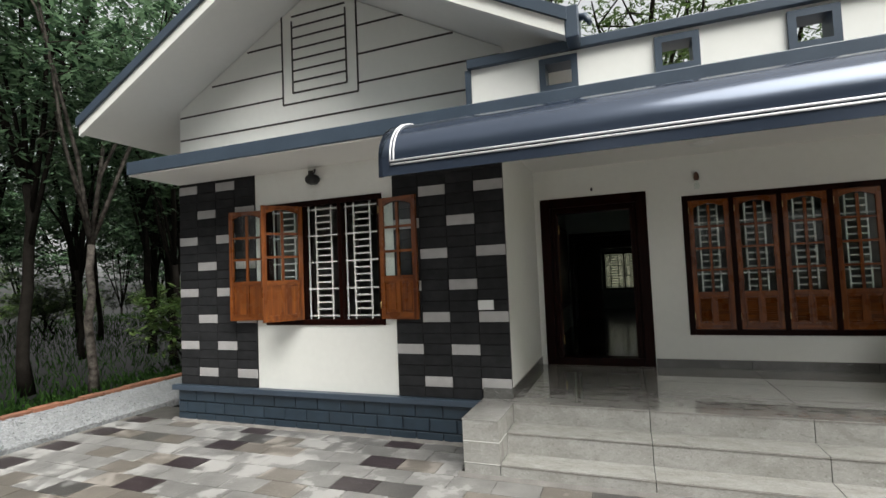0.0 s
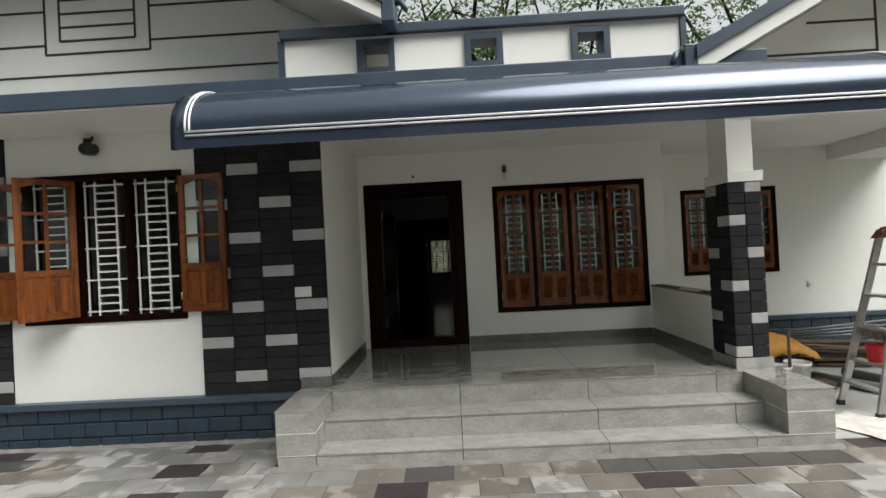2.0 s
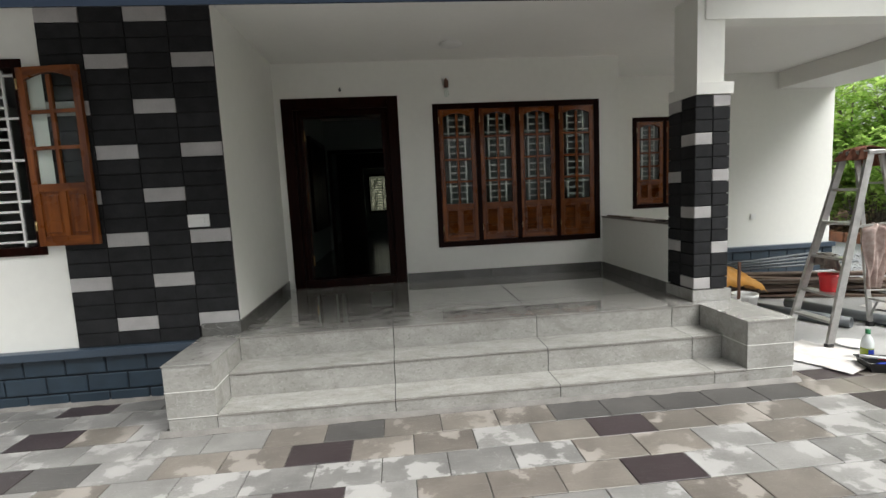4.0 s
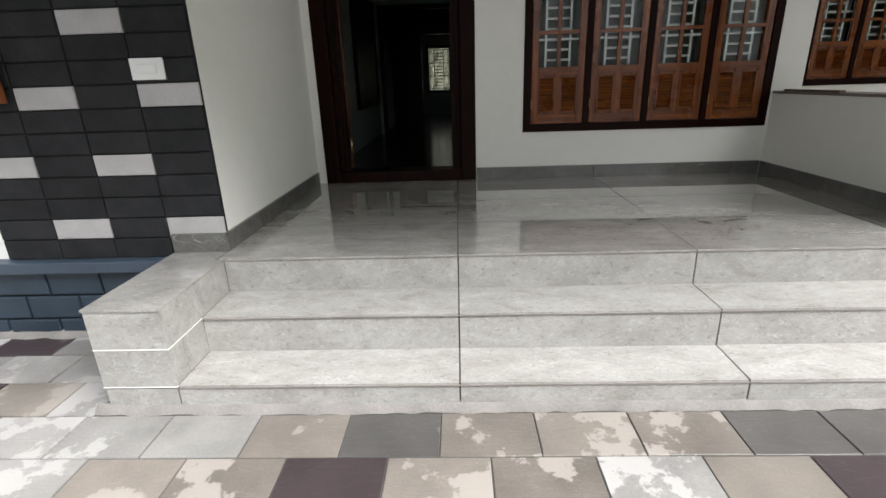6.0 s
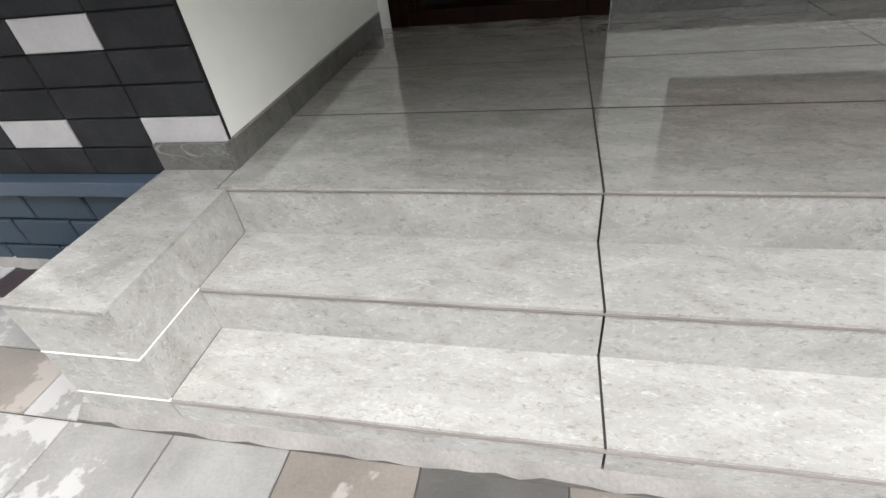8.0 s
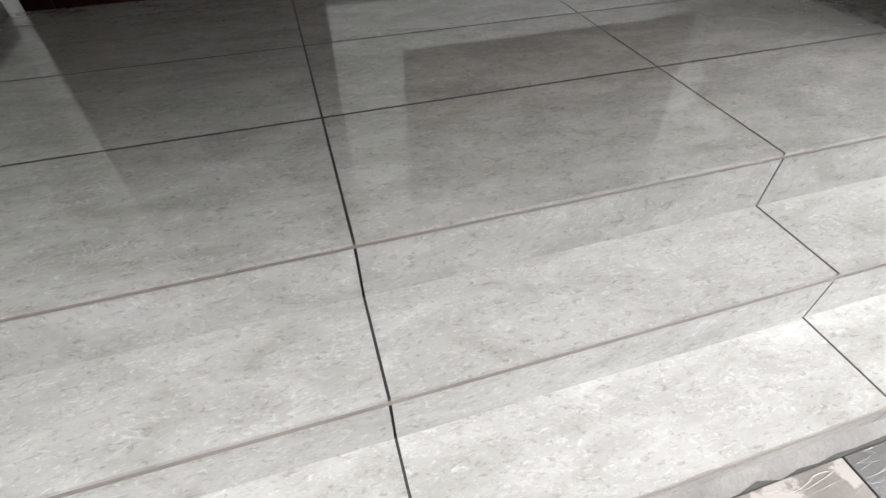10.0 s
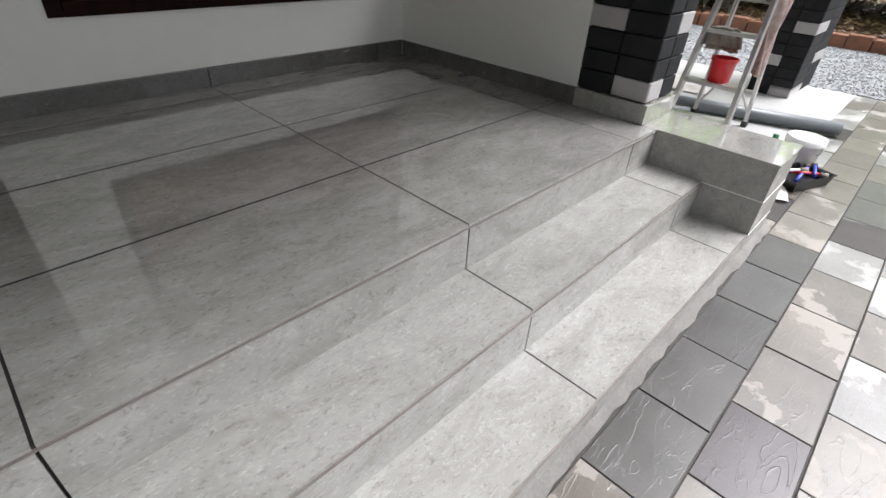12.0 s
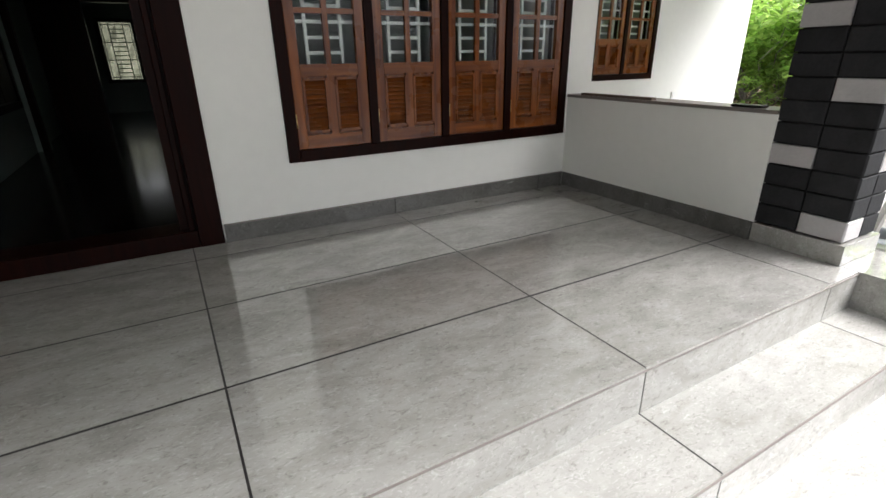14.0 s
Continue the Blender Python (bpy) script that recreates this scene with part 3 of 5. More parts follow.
mod.thickness, mod.offset = 0.012, -1
for x in (AX0, AX1):
    bm = bmesh.new()
    s = 1 if x == AX0 else -1
    q = prof + [(-1.12, 2.545)] + [(-0.60 - 0.50 * math.cos(radians(k * 15)), 2.70 + 0.345 * math.sin(radians(k * 15))) for k in range(0, 7)] + [(-0.575, 3.045)]
    a = [bm.verts.new((x, y, z)) for y, z in q]
    b = [bm.verts.new((x + s * 0.03, y, z)) for y, z in q]
    for k in range(len(q)):
        j = (k + 1) % len(q)
        bm.faces.new((a[k], a[j], b[j], b[k]))
    bm.faces.new(a)
    bm.faces.new(b)
    part("end_rib", bm, AWNING, awning, "blue end rib")
bm = bmesh.new()
for d in (0.0, 0.032):
    rod(bm, (AX0 + 0.11, -1.152, 2.665 - d * 0.9), (AX1 - 0.06, -1.152, 2.665 - d * 0.9), 0.0085, n=6)
part("piping", bm, SILVER, awning, "double white piping line")
for x in (AX0 + 0.11, AX1 - 0.06):
    for d in (0.0, 0.03):
        sx = x + d if x < 0 else x - d
        bm = bmesh.new()
        tube(bm, [(sx, y - 0.006, z + 0.006) for y, z in prof[1:-1]] + [(sx, -1.153, 2.66)], [0.008] * (len(prof) - 1), 6)
        part("piping", bm, SILVER, awning, "white piping along the curve")

# ---- porch ----
DOOR = (-1.176, 0.165, FLOOR, 2.675)
WIN_M = (0.57, 2.612, 0.856, 2.566)
setting("wall_porch_rear", wall_with_holes(-1.25, 2.865, BACK, BACK + 0.2, 0.40, SLAB0, [(DOOR[0], DOOR[1], 0.40, DOOR[3]), WIN_M]), WHITE, "white painted rear wall of the porch", "wall")
WIN_S = (3.73, 5.25, 1.125, 2.51)
setting("wall_carport_rear", wall_with_holes(2.66, 7.06, SIDE, SIDE + 0.2, 0.0, 3.2, [WIN_S]), WHITE, "white painted rear wall of the carport", "wall")
setting("wall_carport_jog", boxes((2.66, 2.865, BACK + 0.2, SIDE, 0.0, 3.2)), WHITE, "white painted return wall", "wall")
setting("wall_house_east", boxes((6.86, 7.06, SIDE + 0.2, 11.3, 0.0, 3.2)), WHITE, "white painted side wall of the house", "wall")
setting("ceiling_carport", boxes((2.87, 6.10, 0.32, SIDE, 3.12, 3.20)), CEIL, "white painted carport ceiling", "ceiling")
setting("beam_carport_side", boxes((6.10, 7.06, 0.32, SIDE, 2.87, 3.20)), CEIL, "white painted deep side beam of the carport", "beam")
setting("plinth_carport", boxes((2.87, 7.08, SIDE - 0.05, SIDE, -0.05, 0.36)), PLINTH_JOINT, "slate blue painted brick plinth of the carport wall", "plinth")
setting("plinth_ledge_carport", boxes((2.87, 7.10, SIDE - 0.09, SIDE - 0.003, 0.36, 0.43), bevel=0.006), BLUE, "slate blue painted plinth ledge", "trim")
parapet_low = setting("wall_porch_low", boxes((2.64, 2.82, 0.50, BACK, 0.40, 1.115)), WHITE, "white painted half-height wall at the porch side", "wall")
part("coping", boxes((2.632, 2.83, 0.50, BACK, 1.115, 1.135), bevel=0.004), TILE_NOSE, parapet_low, "thin dark granite coping")
part("loose_strip", boxes((2.645, 2.685, 1.25, 1.85, 1.135, 1.150)), PLANK, parapet_low, "thin loose wooden strip")

# solid core of porch and steps under the tiles
setting("floor_core", boxes((-1.53, 3.01, 0.008, 2.2, -0.05, 0.44), (-1.53, 3.01, -0.287, 0.008, -0.05, 0.255), (-1.53, 3.01, -0.569, -0.287, -0.05, 0.07)), TILE_EDGE, "dark bedding and joints under the porch tiles", "floor")
porch = setting("floor_porch", boxes((-1.25, 2.64, 0.003, BACK, 0.44, 0.4558)), TILE_EDGE, "polished grey marble-look porch floor with dark joints", "floor")
steps = setting("stairs", boxes((-1.22, 2.64, -0.295, 0.008, 0.255, 0.2718), (-1.22, 2.64, -0.572, -0.287, 0.07, 0.0868)), TILE_EDGE, "three polished grey tiled steps with dark joints", "stairs")


def slab_piece(name, x0, x1, y0, y1, z0, z1, parent, g=0.0035, bev=0.0015, material=None, label=""):
    bm = bmesh.new()
    box(bm, x0 + g, x1 - g, y0 + (1.7 * g if y1 - y0 > 0.1 else 0), y1 - (1.7 * g if y1 - y0 > 0.1 else 0), z0, z1)
    return part(name, bm, material or TILE, parent, label)


XJ = [-1.25, 0.0, 1.2, 2.391, 2.641]
YJ = [0.0, 0.59, 1.182, 1.775, BACK]
for xa, xb in zip(XJ, XJ[1:]):
    for ya, yb in zip(YJ, YJ[1:]):
        slab_piece("tile", xa, xb, ya - (0.006 if ya == 0 else 0), yb, 0.447, FLOOR, porch)
# strip of floor under the pillar and right cheek block
RX = [-1.218, 0.0, 1.2, 2.391, 2.645]
for xa, xb in zip(RX, RX[1:]):
    slab_piece("riser", xa, xb, -0.003, 0.009, 0.2732, 0.4465, steps, material=TILE_STEP)
    slab_piece("tread", xa, xb, -0.302, 0.010, 0.261, 0.273, steps, material=TILE_STEP)
    slab_piece("riser", xa, xb, -0.297, -0.285, 0.0882, 0.2605, steps, material=TILE_STEP)
    slab_piece("tread", xa, xb, -0.582, -0.284, 0.076, 0.088, steps, material=TILE_STEP)
    for yy, zz in ((-0.0075, 0.4455), (-0.3035, 0.2595), (-0.5835, 0.0745)):
        part("nosing", boxes((xa, xb, yy, yy + 0.012, zz + 0.0005, zz + 0.0026)), TILE_NOSE, steps)
for xa, xb in zip([-1.54, -1.218, 0.0, 1.2, 2.391, 3.02], [-1.218, 0.0, 1.2, 2.391, 3.02]):
    slab_piece("riser", xa, xb, -0.58, -0.568, -0.07, 0.0745, steps, material=TILE_STEP)


def cheek(x0, x1, y_end, inner):
    """Tiled block beside the steps, level with the porch floor."""
    c = setting("cheek_block", boxes((x0 + 0.012, x1 - 0.012, -0.568, y_end, 0.0, 0.446)), WHITE_JOINT, "grey tiled cheek block beside the steps with white joints", "step side")
    top = boxes((x0 - 0.003, x1 + 0.003, -0.585, -0.009, 0.4465, FLOOR))
    if inner > 0:
        box(top, x0 - 0.003, -1.2535, -0.009, y_end, 0.4465, FLOOR)
    else:
        box(top, x0 - 0.003, x1 + 0.003, -0.009, y_end, 0.4465, FLOOR)
    part("top_tile", top, TILE, c)
    for za, zb in ((0.270, 0.4455), (0.086, 0.265)):
        part("tile", boxes((x0 + 0.002, x1 - 0.002, -0.58, -0.568, za, zb)), TILE_STEP, c)
        xi = x1 if inner > 0 else x0
        part("tile", boxes((xi - 0.012 if inner > 0 else xi, xi if inner > 0 else xi + 0.012, -0.568, -0.001, za, zb)), TILE_STEP, c)
        xo = x0 if inner > 0 else x1
        part("tile", boxes((xo if inner > 0 else xo - 0.012, xo + 0.012 if inner > 0 else xo, -0.568, y_end, za, zb)), TILE_STEP, c)
    part("tile", boxes((x0 if inner > 0 else x1 - 0.012, x0 + 0.012 if inner > 0 else x1, -0.568, y_end, -0.07, 0.082)), TILE_STEP, c)
    for z in (0.2652, 0.0815):
        part("joint", boxes((x0 - 0.0005, x1 + 0.0005, -0.5815, -0.566, z, z + 0.0048)), WHITE_JOINT, c)
        part("joint", boxes((x1 - 0.014, x1 + 0.001, -0.566, -0.003 if inner > 0 else y_end, z, z + 0.0048)), WHITE_JOINT, c)
        part("joint", boxes((x0 - 0.001, x0 + 0.014, -0.566, y_end if inner > 0 else -0.003, z, z + 0.0048)), WHITE_JOINT, c)
    return c


cheek(-1.545, -1.218, 0.12, 1)
cheek(2.6455, 3.025, 0.52, -1)
# cement fillet along the foot of steps and plinth
bm = bmesh.new()
random.seed(4)
for xa, xb, y, w in ((-1.60, 3.07, -0.58, 0.034), (-5.8, -1.6, 0.125, 0.06)):
    nseg = int((xb - xa) / 0.06)
    prev = None
    for i in range(nseg + 1):
        x = xa + (xb - xa) * i / nseg
        d = w * (0.75 + 0.5 * random.random())
        cur = [bm.verts.new((x, y + 0.01, YARD + 0.03)), bm.verts.new((x, y - d * 0.5, YARD + 0.012 + 0.008 * random.random())), bm.verts.new((x, y - d, YARD - 0.004))]
        if prev:
            for k in range(2):
                bm.faces.new((prev[k], prev[k + 1], cur[k + 1], cur[k])).smooth = True
        prev = cur
setting("cement_fillet", bm, CEMENT, "rough cement fillet along the foot of the steps", "trim")

# skirting tiles
skirt = setting("baseboard", boxes((DOOR[1] + 0.01, 2.625, BACK - 0.010, BACK - 0.0005, FLOOR, 0.555)), TILE_EDGE, "grey tile skirting along the porch walls", "skirting")
for xa, xb in ((DOOR[1] + 0.005, 1.2), (1.2, 2.39), (2.39, 2.626)):
    slab_piece("tile", xa, xb, BACK - 0.016, BACK - 0.010, FLOOR + 0.001, 0.558, skirt, material=TILE_SKIRT)
for ya, yb in ((0.12, 0.59), (0.59, 1.182), (1.182, 1.96)):
    part("tile", boxes((-1.2505, -1.238, ya + 0.002, yb - 0.002, FLOOR + 0.001, 0.558)), TILE_SKIRT, skirt)
part("tile", boxes((-1.545, -1.2505, 0.120, 0.164, FLOOR + 0.001, 0.558)), TILE_SKIRT, skirt)
for ya, yb in ((0.50, 1.182), (1.182, 1.968)):
    part("tile", boxes((2.627, 2.6405, ya + 0.002, yb - 0.002, FLOOR + 0.001, 0.558)), TILE_SKIRT, skirt)
part("edge", boxes((DOOR[1] + 0.006, 2.626, BACK - 0.017, BACK - 0.0005, 0.5575, 0.5615)), TILE_NOSE, skirt, "thin dark tile edge")
part("edge", boxes((-1.2505, -1.237, 0.166, 1.96, 0.5575, 0.5615)), TILE_NOSE, skirt, "thin dark tile edge")


# ---- cladding ----
def brick_mesh(w, d, h, material, name, g=0.003, c=0.004):
    bm = bmesh.new()
    x1, z1 = w - g, h - g
    o = [bm.verts.new(p) for p in ((g, d, g), (x1, d, g), (x1, d, z1), (g, d, z1))]
    m_ = [bm.verts.new(p) for p in ((g, c, g), (x1, c, g), (x1, c, z1), (g, c, z1))]
    i = [bm.verts.new(p) for p in ((g + c, 0, g + c), (x1 - c, 0, g + c), (x1 - c, 0, z1 - c), (g + c, 0, z1 - c))]
    bm.faces.new(i)
    for a, b in ((o, m_), (m_, i)):
        for k in range(4):
            j = (k + 1) % 4
            bm.faces.new((a[k], a[j], b[j], b[k]))
    return mesh_of(name, bm, material)


ROW = 0.1133
CLAD_Y = 0.140
brick_dark = brick_mesh(0.315, 0.02, ROW, BLACK_BRICK, "brick")
brick_grey = brick_mesh(0.315, 0.02, ROW, GREY_BRICK, "brick")
for x0, name in ((-5.69, "cladding_panel"), (-2.51, "cladding_panel")):
    panel = setting(name, boxes((x0, x0 + 1.26, CLAD_Y + 0.012, WING - 0.001, 0.427, SLAB0 - 0.004)), CLAD_JOINT, "charcoal brick cladding with staggered light grey bricks", "cladding")
    for r in range(-3, 20):
        z = 2.69 - ROW * (r + 1)
        for c in range(4):
            if x0 > -3 and c == 3 and r >= 19:
                continue
            grey = r % 3 == 0 and (r // 3 + c) % 2 == 1
            piece("brick", brick_grey if grey else brick_dark, panel, x0 + c * 0.315, CLAD_Y, z)


PROW = (2.235 - 0.562) / 16


def pillar(name, x0, x1, y0, y1, z0, label):
    """Clad pillar with a white capital and shaft."""
    p = tagged(new(name), label, "pillar", kind="structure")
    part("core", boxes((x0 + 0.015, x1 - 0.015, y0 + 0.015, y1 - 0.015, z0, 2.235)), CLAD_JOINT, p)
    part("shaft", boxes((x0 + 0.035, x1 - 0.04, y0 + 0.035, y1 - 0.035, 2.33, SLAB0)), WHITE, p, "white painted upper shaft")
    part("capital", boxes((x0 + 0.005, x1 + 0.02, y0 - 0.01, y1 + 0.01, 2.235, 2.335), bevel=0.004), WHITE, p, "white painted capital")
    wx, wy = (x1 - x0) / 2, (y1 - y0) / 2
    me = {}
    for key, w, mt in (("fd", wx, BLACK_BRICK), ("fg", wx, GREY_BRICK), ("sd", wy, BLACK_BRICK), ("sg", wy, GREY_BRICK)):
        me[key] = brick_mesh(w, 0.02, PROW, mt, "brick")
    r = 0
    z = 2.235 - PROW
    while z > z0 - PROW * 0.4:
        for c in range(2):
            g = r % 3 == 0 and (r // 3 + c) % 2 == 1
            piece("brick", me["fg" if g else "fd"], p, x0 + c * wx, y0, max(z, z0))
            o = piece("brick", me["sg" if (r % 3 == 0 and (r // 3 + c) % 2 == 1) else "sd"], p, x0, y0 + (c + 1) * wy, max(z, z0))
            o.rotation_euler = (0, 0, -math.pi / 2)
            o = piece("brick", me["sg" if g else "sd"], p, x1, y0 + c * wy, max(z, z0))
            o.rotation_euler = (0, 0, math.pi / 2)
            o = piece("brick", me["fg" if g else "fd"], p, x1 - c * wx, y1, max(z, z0))
            o.rotation_euler = (0, 0, math.pi)
        z -= PROW
        r += 1
    return p


pil = pillar("pillar_porch", 2.646, 2.965, 0.095, 0.505, 0.562, "porch pillar clad in charcoal and light grey bricks, white top")
part("skirt_tile", boxes((2.6275, 2.985, 0.073, 0.4985, FLOOR + 0.001, 0.558), bevel=0.003), TILE, pil, "grey tile skirting")
pillar("pillar_carport", 6.10, 7.02, 0.04, 0.43, YARD, "carport pillar clad in charcoal and light grey bricks")


def plinth_bricks(parent, x0, x1, y, zs):
    whole = {}
    for row, (za, zb) in enumerate(zs):
        x = x0 - (0.155 if row % 2 else 0)
        while x < x1 - 0.02:
            a, b = max(x, x0), min(x + 0.31, x1)
            if b - a > 0.03:
                key = (round(b - a, 3), round(zb - za, 3))
                if key not in whole:
                    whole[key] = brick_mesh(b - a, 0.02, zb - za, PLINTH, "brick", 0.0065, 0.006)
                piece("brick", whole[key], parent, a, y, za)
            x += 0.31


plinth_bricks(plinth, -5.72, -1.56, 0.115, ((0.215, 0.36), (0.07, 0.215), (-0.075, 0.07)))
for o in [o for o in bpy.data.objects if o.name == "plinth_carport"]:
    plinth_bricks(o, 2.87, 7.08, SIDE - 0.062, ((0.215, 0.36), (0.07, 0.215), (-0.075, 0.07)))


# ---- windows and door ----
def leaf(w, h, lower, louvred, parent, m, rows=3, arched=True, label="varnished teak window shutter"):
    """Shutter leaf: origin at its lower hinge corner, x along the leaf, front towards -y; rows of two panes above two panels."""
    t, s = 0.032, 0.055
    lf = new("shutter", None)
    lf.parent = parent
    lf.matrix_basis = m
    lf["label"] = label
    lf.empty_display_size = 0.05
    part("stile", boxes((0, s, 0, t, 0, h), bevel=0.003), TEAK, lf)
    part("stile", boxes((w - s, w, 0, t, 0, h), bevel=0.003), TEAK, lf)
    part("rail", boxes((s, w - s, 0.001, t - 0.001, 0, 0.075)), TEAK_H, lf)
    part("rail", boxes((s, w - s, 0.001, t - 0.001, lower, lower + 0.06)), TEAK_H, lf)
    bm = bmesh.new()
    g0, g1 = lower + 0.06, h - 0.06
    if arched:
        half = (w - 2 * s) / 2
        q = [(s, h), (s, g1 - 0.03)] + [(s + half * k / 8, g1 - 0.03 + 0.045 * math.sin(math.pi / 2 * k / 8)) for k in range(1, 9)]
        q += [(w - s - half * k / 8, g1 - 0.03 + 0.045 * math.sin(math.pi / 2 * k / 8)) for k in range(7, -1, -1)] + [(w - s, h)]
        prism(bm, q, 0.001, t - 0.001)
    else:
        box(bm, s, w - s, 0.001, t - 0.001, g1, h)
    part("rail", bm, TEAK_H, lf)
    part("muntin", boxes((w / 2 - 0.015, w / 2 + 0.015, 0.004, t - 0.004, g0, g1)), TEAK, lf)
    ph = (g1 - g0) / rows
    for k in range(1, rows):
        part("muntin", boxes((s, w - s, 0.006, t - 0.006, g0 + k * ph - 0.014, g0 + k * ph + 0.014)), TEAK_H, lf)
    for k in range(rows):
        for a, b in ((s, w / 2 - 0.015), (w / 2 + 0.015, w - s)):
            p = part("pane", boxes((a, b, t / 2 - 0.002, t / 2 + 0.002, g0 + k * ph, g0 + (k + 1) * ph)), GLASS, lf, "clear glass pane")
            p.visible_shadow = False
    mid = w / 2
    part("mid_stile", boxes((mid - 0.022, mid + 0.022, 0.001, t - 0.001, 0.075, lower)), TEAK, lf)
    for a, b in ((s, mid - 0.022), (mid + 0.022, w - s)):
        if louvred:
            part("panel_frame", boxes((a, a + 0.014, -0.004, 0.012, 0.085, lower - 0.01), (b - 0.014, b, -0.004, 0.012, 0.085, lower - 0.01),
                                      (a, b, -0.004, 0.012, 0.085, 0.1), (a, b, -0.004, 0.012, lower - 0.024, lower - 0.01)), TEAK, lf)
            n = 11
            dz = (lower - 0.125) / n
            for k in range(n):
                z = 0.1 + k * dz
                bm = bmesh.new()
                v = [bm.verts.new(c) for c in ((a + 0.012, 0.0, z), (b - 0.012, 0.0, z), (b - 0.012, 0.018, z + dz * 0.95), (a + 0.012, 0.018, z + dz * 0.95),
                                               (a + 0.012, 0.006, z - 0.002), (b - 0.012, 0.006, z - 0.002), (b - 0.012, 0.024, z + dz * 0.93), (a + 0.012, 0.024, z + dz * 0.93))]
                for f in ((0, 1, 2, 3), (7, 6, 5, 4), (0, 4, 5, 1), (3, 2, 6, 7), (0, 3, 7, 4), (1, 5, 6, 2)):
                    bm.faces.new([v[i] for i in f])
                part("louvre", bm, TEAK_H, lf)
            part("backing", boxes((a, b, 0.024, 0.030, 0.075, lower)), TEAK, lf)
        else:
            bm = boxes((a, b, 0.012, 0.02, 0.075, lower))
            box(bm, a + 0.02, b - 0.02, 0.004, 0.014, 0.1, lower - 0.025, bevel=0.006)
            part("panel", bm, TEAK, lf)
    for z in (0.12, h - 0.16):
        bm = bmesh.new()
        rod(bm, (0.0, -0.004, z), (0.0, -0.004, z + 0.075), 0.007, n=8)
        part("hinge", bm, BRASS, lf, "small brass hinge")
    return lf


def grille(parent, x0, x1, z0, z1, y):
    """White iron bars: a ladder between two uprights with long cross bars."""
    bm = bmesh.new()
    w = x1 - x0
    for x, r in ((x0 + 0.02, 0.007), (x0 + w * 0.27, 0.0085), (x0 + w * 0.73, 0.0085), (x1 - 0.02, 0.007)):
        box(bm, x - r, x + r, y - r, y + r, z0, z1)
    n = int((z1 - z0) / 0.08)
    dz = (z1 - z0 - 0.08) / n
    for k in range(n + 1):
        z = z0 + 0.04 + k * dz
        e = (x0, x1) if k % 4 == 0 else (x0 + w * 0.28, x0 + w * 0.72)
        box(bm, e[0], e[1], y - 0.006, y + 0.006, z - 0.0085, z + 0.0085)
    return part("grille", bm, IRON_WHITE, parent, "white painted iron window bars")


def window(name, hole, y, n, closed, louvred, label, depth=0.16, proud=0.012):
    """Dark timber frame with n lights; closed leaves sit in the frame, bars behind."""
    xa, xb, za, zb = hole
    wd = tagged(new(name), label, "window", kind="structure")
    wd.empty_display_size = 0.1
    f, mull = 0.065, 0.05
    y0 = y - proud
    part("frame", boxes((xa, xa + f, y0, y0 + depth, za, zb), bevel=0.003), FRAME_WOOD, wd)
    part("frame", boxes((xb - f, xb, y0, y0 + depth, za, zb), bevel=0.003), FRAME_WOOD, wd)
    part("frame", boxes((xa + f, xb - f, y0, y0 + depth, zb - f, zb), bevel=0.003), FRAME_WOOD, wd)
    part("sill", boxes((xa + f, xb - f, y0 - 0.004, y0 + depth, za, za + f), bevel=0.003), FRAME_WOOD, wd)
    lw = (xb - xa - 2 * f - (n - 1) * mull) / n
    lights = []
    for k in range(n):
        x = xa + f + k * (lw + mull)
        if k:
            part("mullion", boxes((x - mull, x, y0, y0 + depth, za + f, zb - f)), FRAME_WOOD, wd)
        grille(wd, x + 0.005, x + lw - 0.005, za + f, zb - f, y0 + 0.075)
        lights.append((x, x + lw))
        if closed:
            h = zb - za - 2 * f - 0.006
            leaf(lw - 0.004, h, h * 0.25, louvred, wd, pose(x + 0.002, y0 + 0.012, za + f + 0.003), 4)
    return wd, lights, lw


win_m, _, _ = window("window_1", WIN_M, BACK, 4, True, True, "four-leaf teak window with glass panes, louvred panels and white bars, closed")
win_s, _, _ = window("window_2", WIN_S, SIDE, 3, True, True, "three-leaf teak window with louvred panels and white bars, closed")
win_l, lights, lw = window("window_3", WIN_L, WING, 3, False, False, "dark framed window with white bars and open teak shutters")
h = WIN_L[3] - WIN_L[2] - 2 * 0.065 - 0.006
lz = WIN_L[2] + 0.068
leaf(lw, h, h * 0.31, False, win_l, pose(WIN_L[0] + 0.03, WING - 0.03, lz, 0, 0, 180 + 12) @ pose(0, 0, 0), label="open teak shutter leaf")
leaf(lw, h, h * 0.31, False, win_l, pose(lights[1][0] - 0.02, WING - 0.02, lz, 0, 0, 180 + 52), label="open teak shutter leaf")
leaf(lw, h, h * 0.31, False, win_l, pose(WIN_L[1] - 0.03, WING - 0.035, lz, 0, 0, -6), label="open teak shutter leaf folded back on the wall")

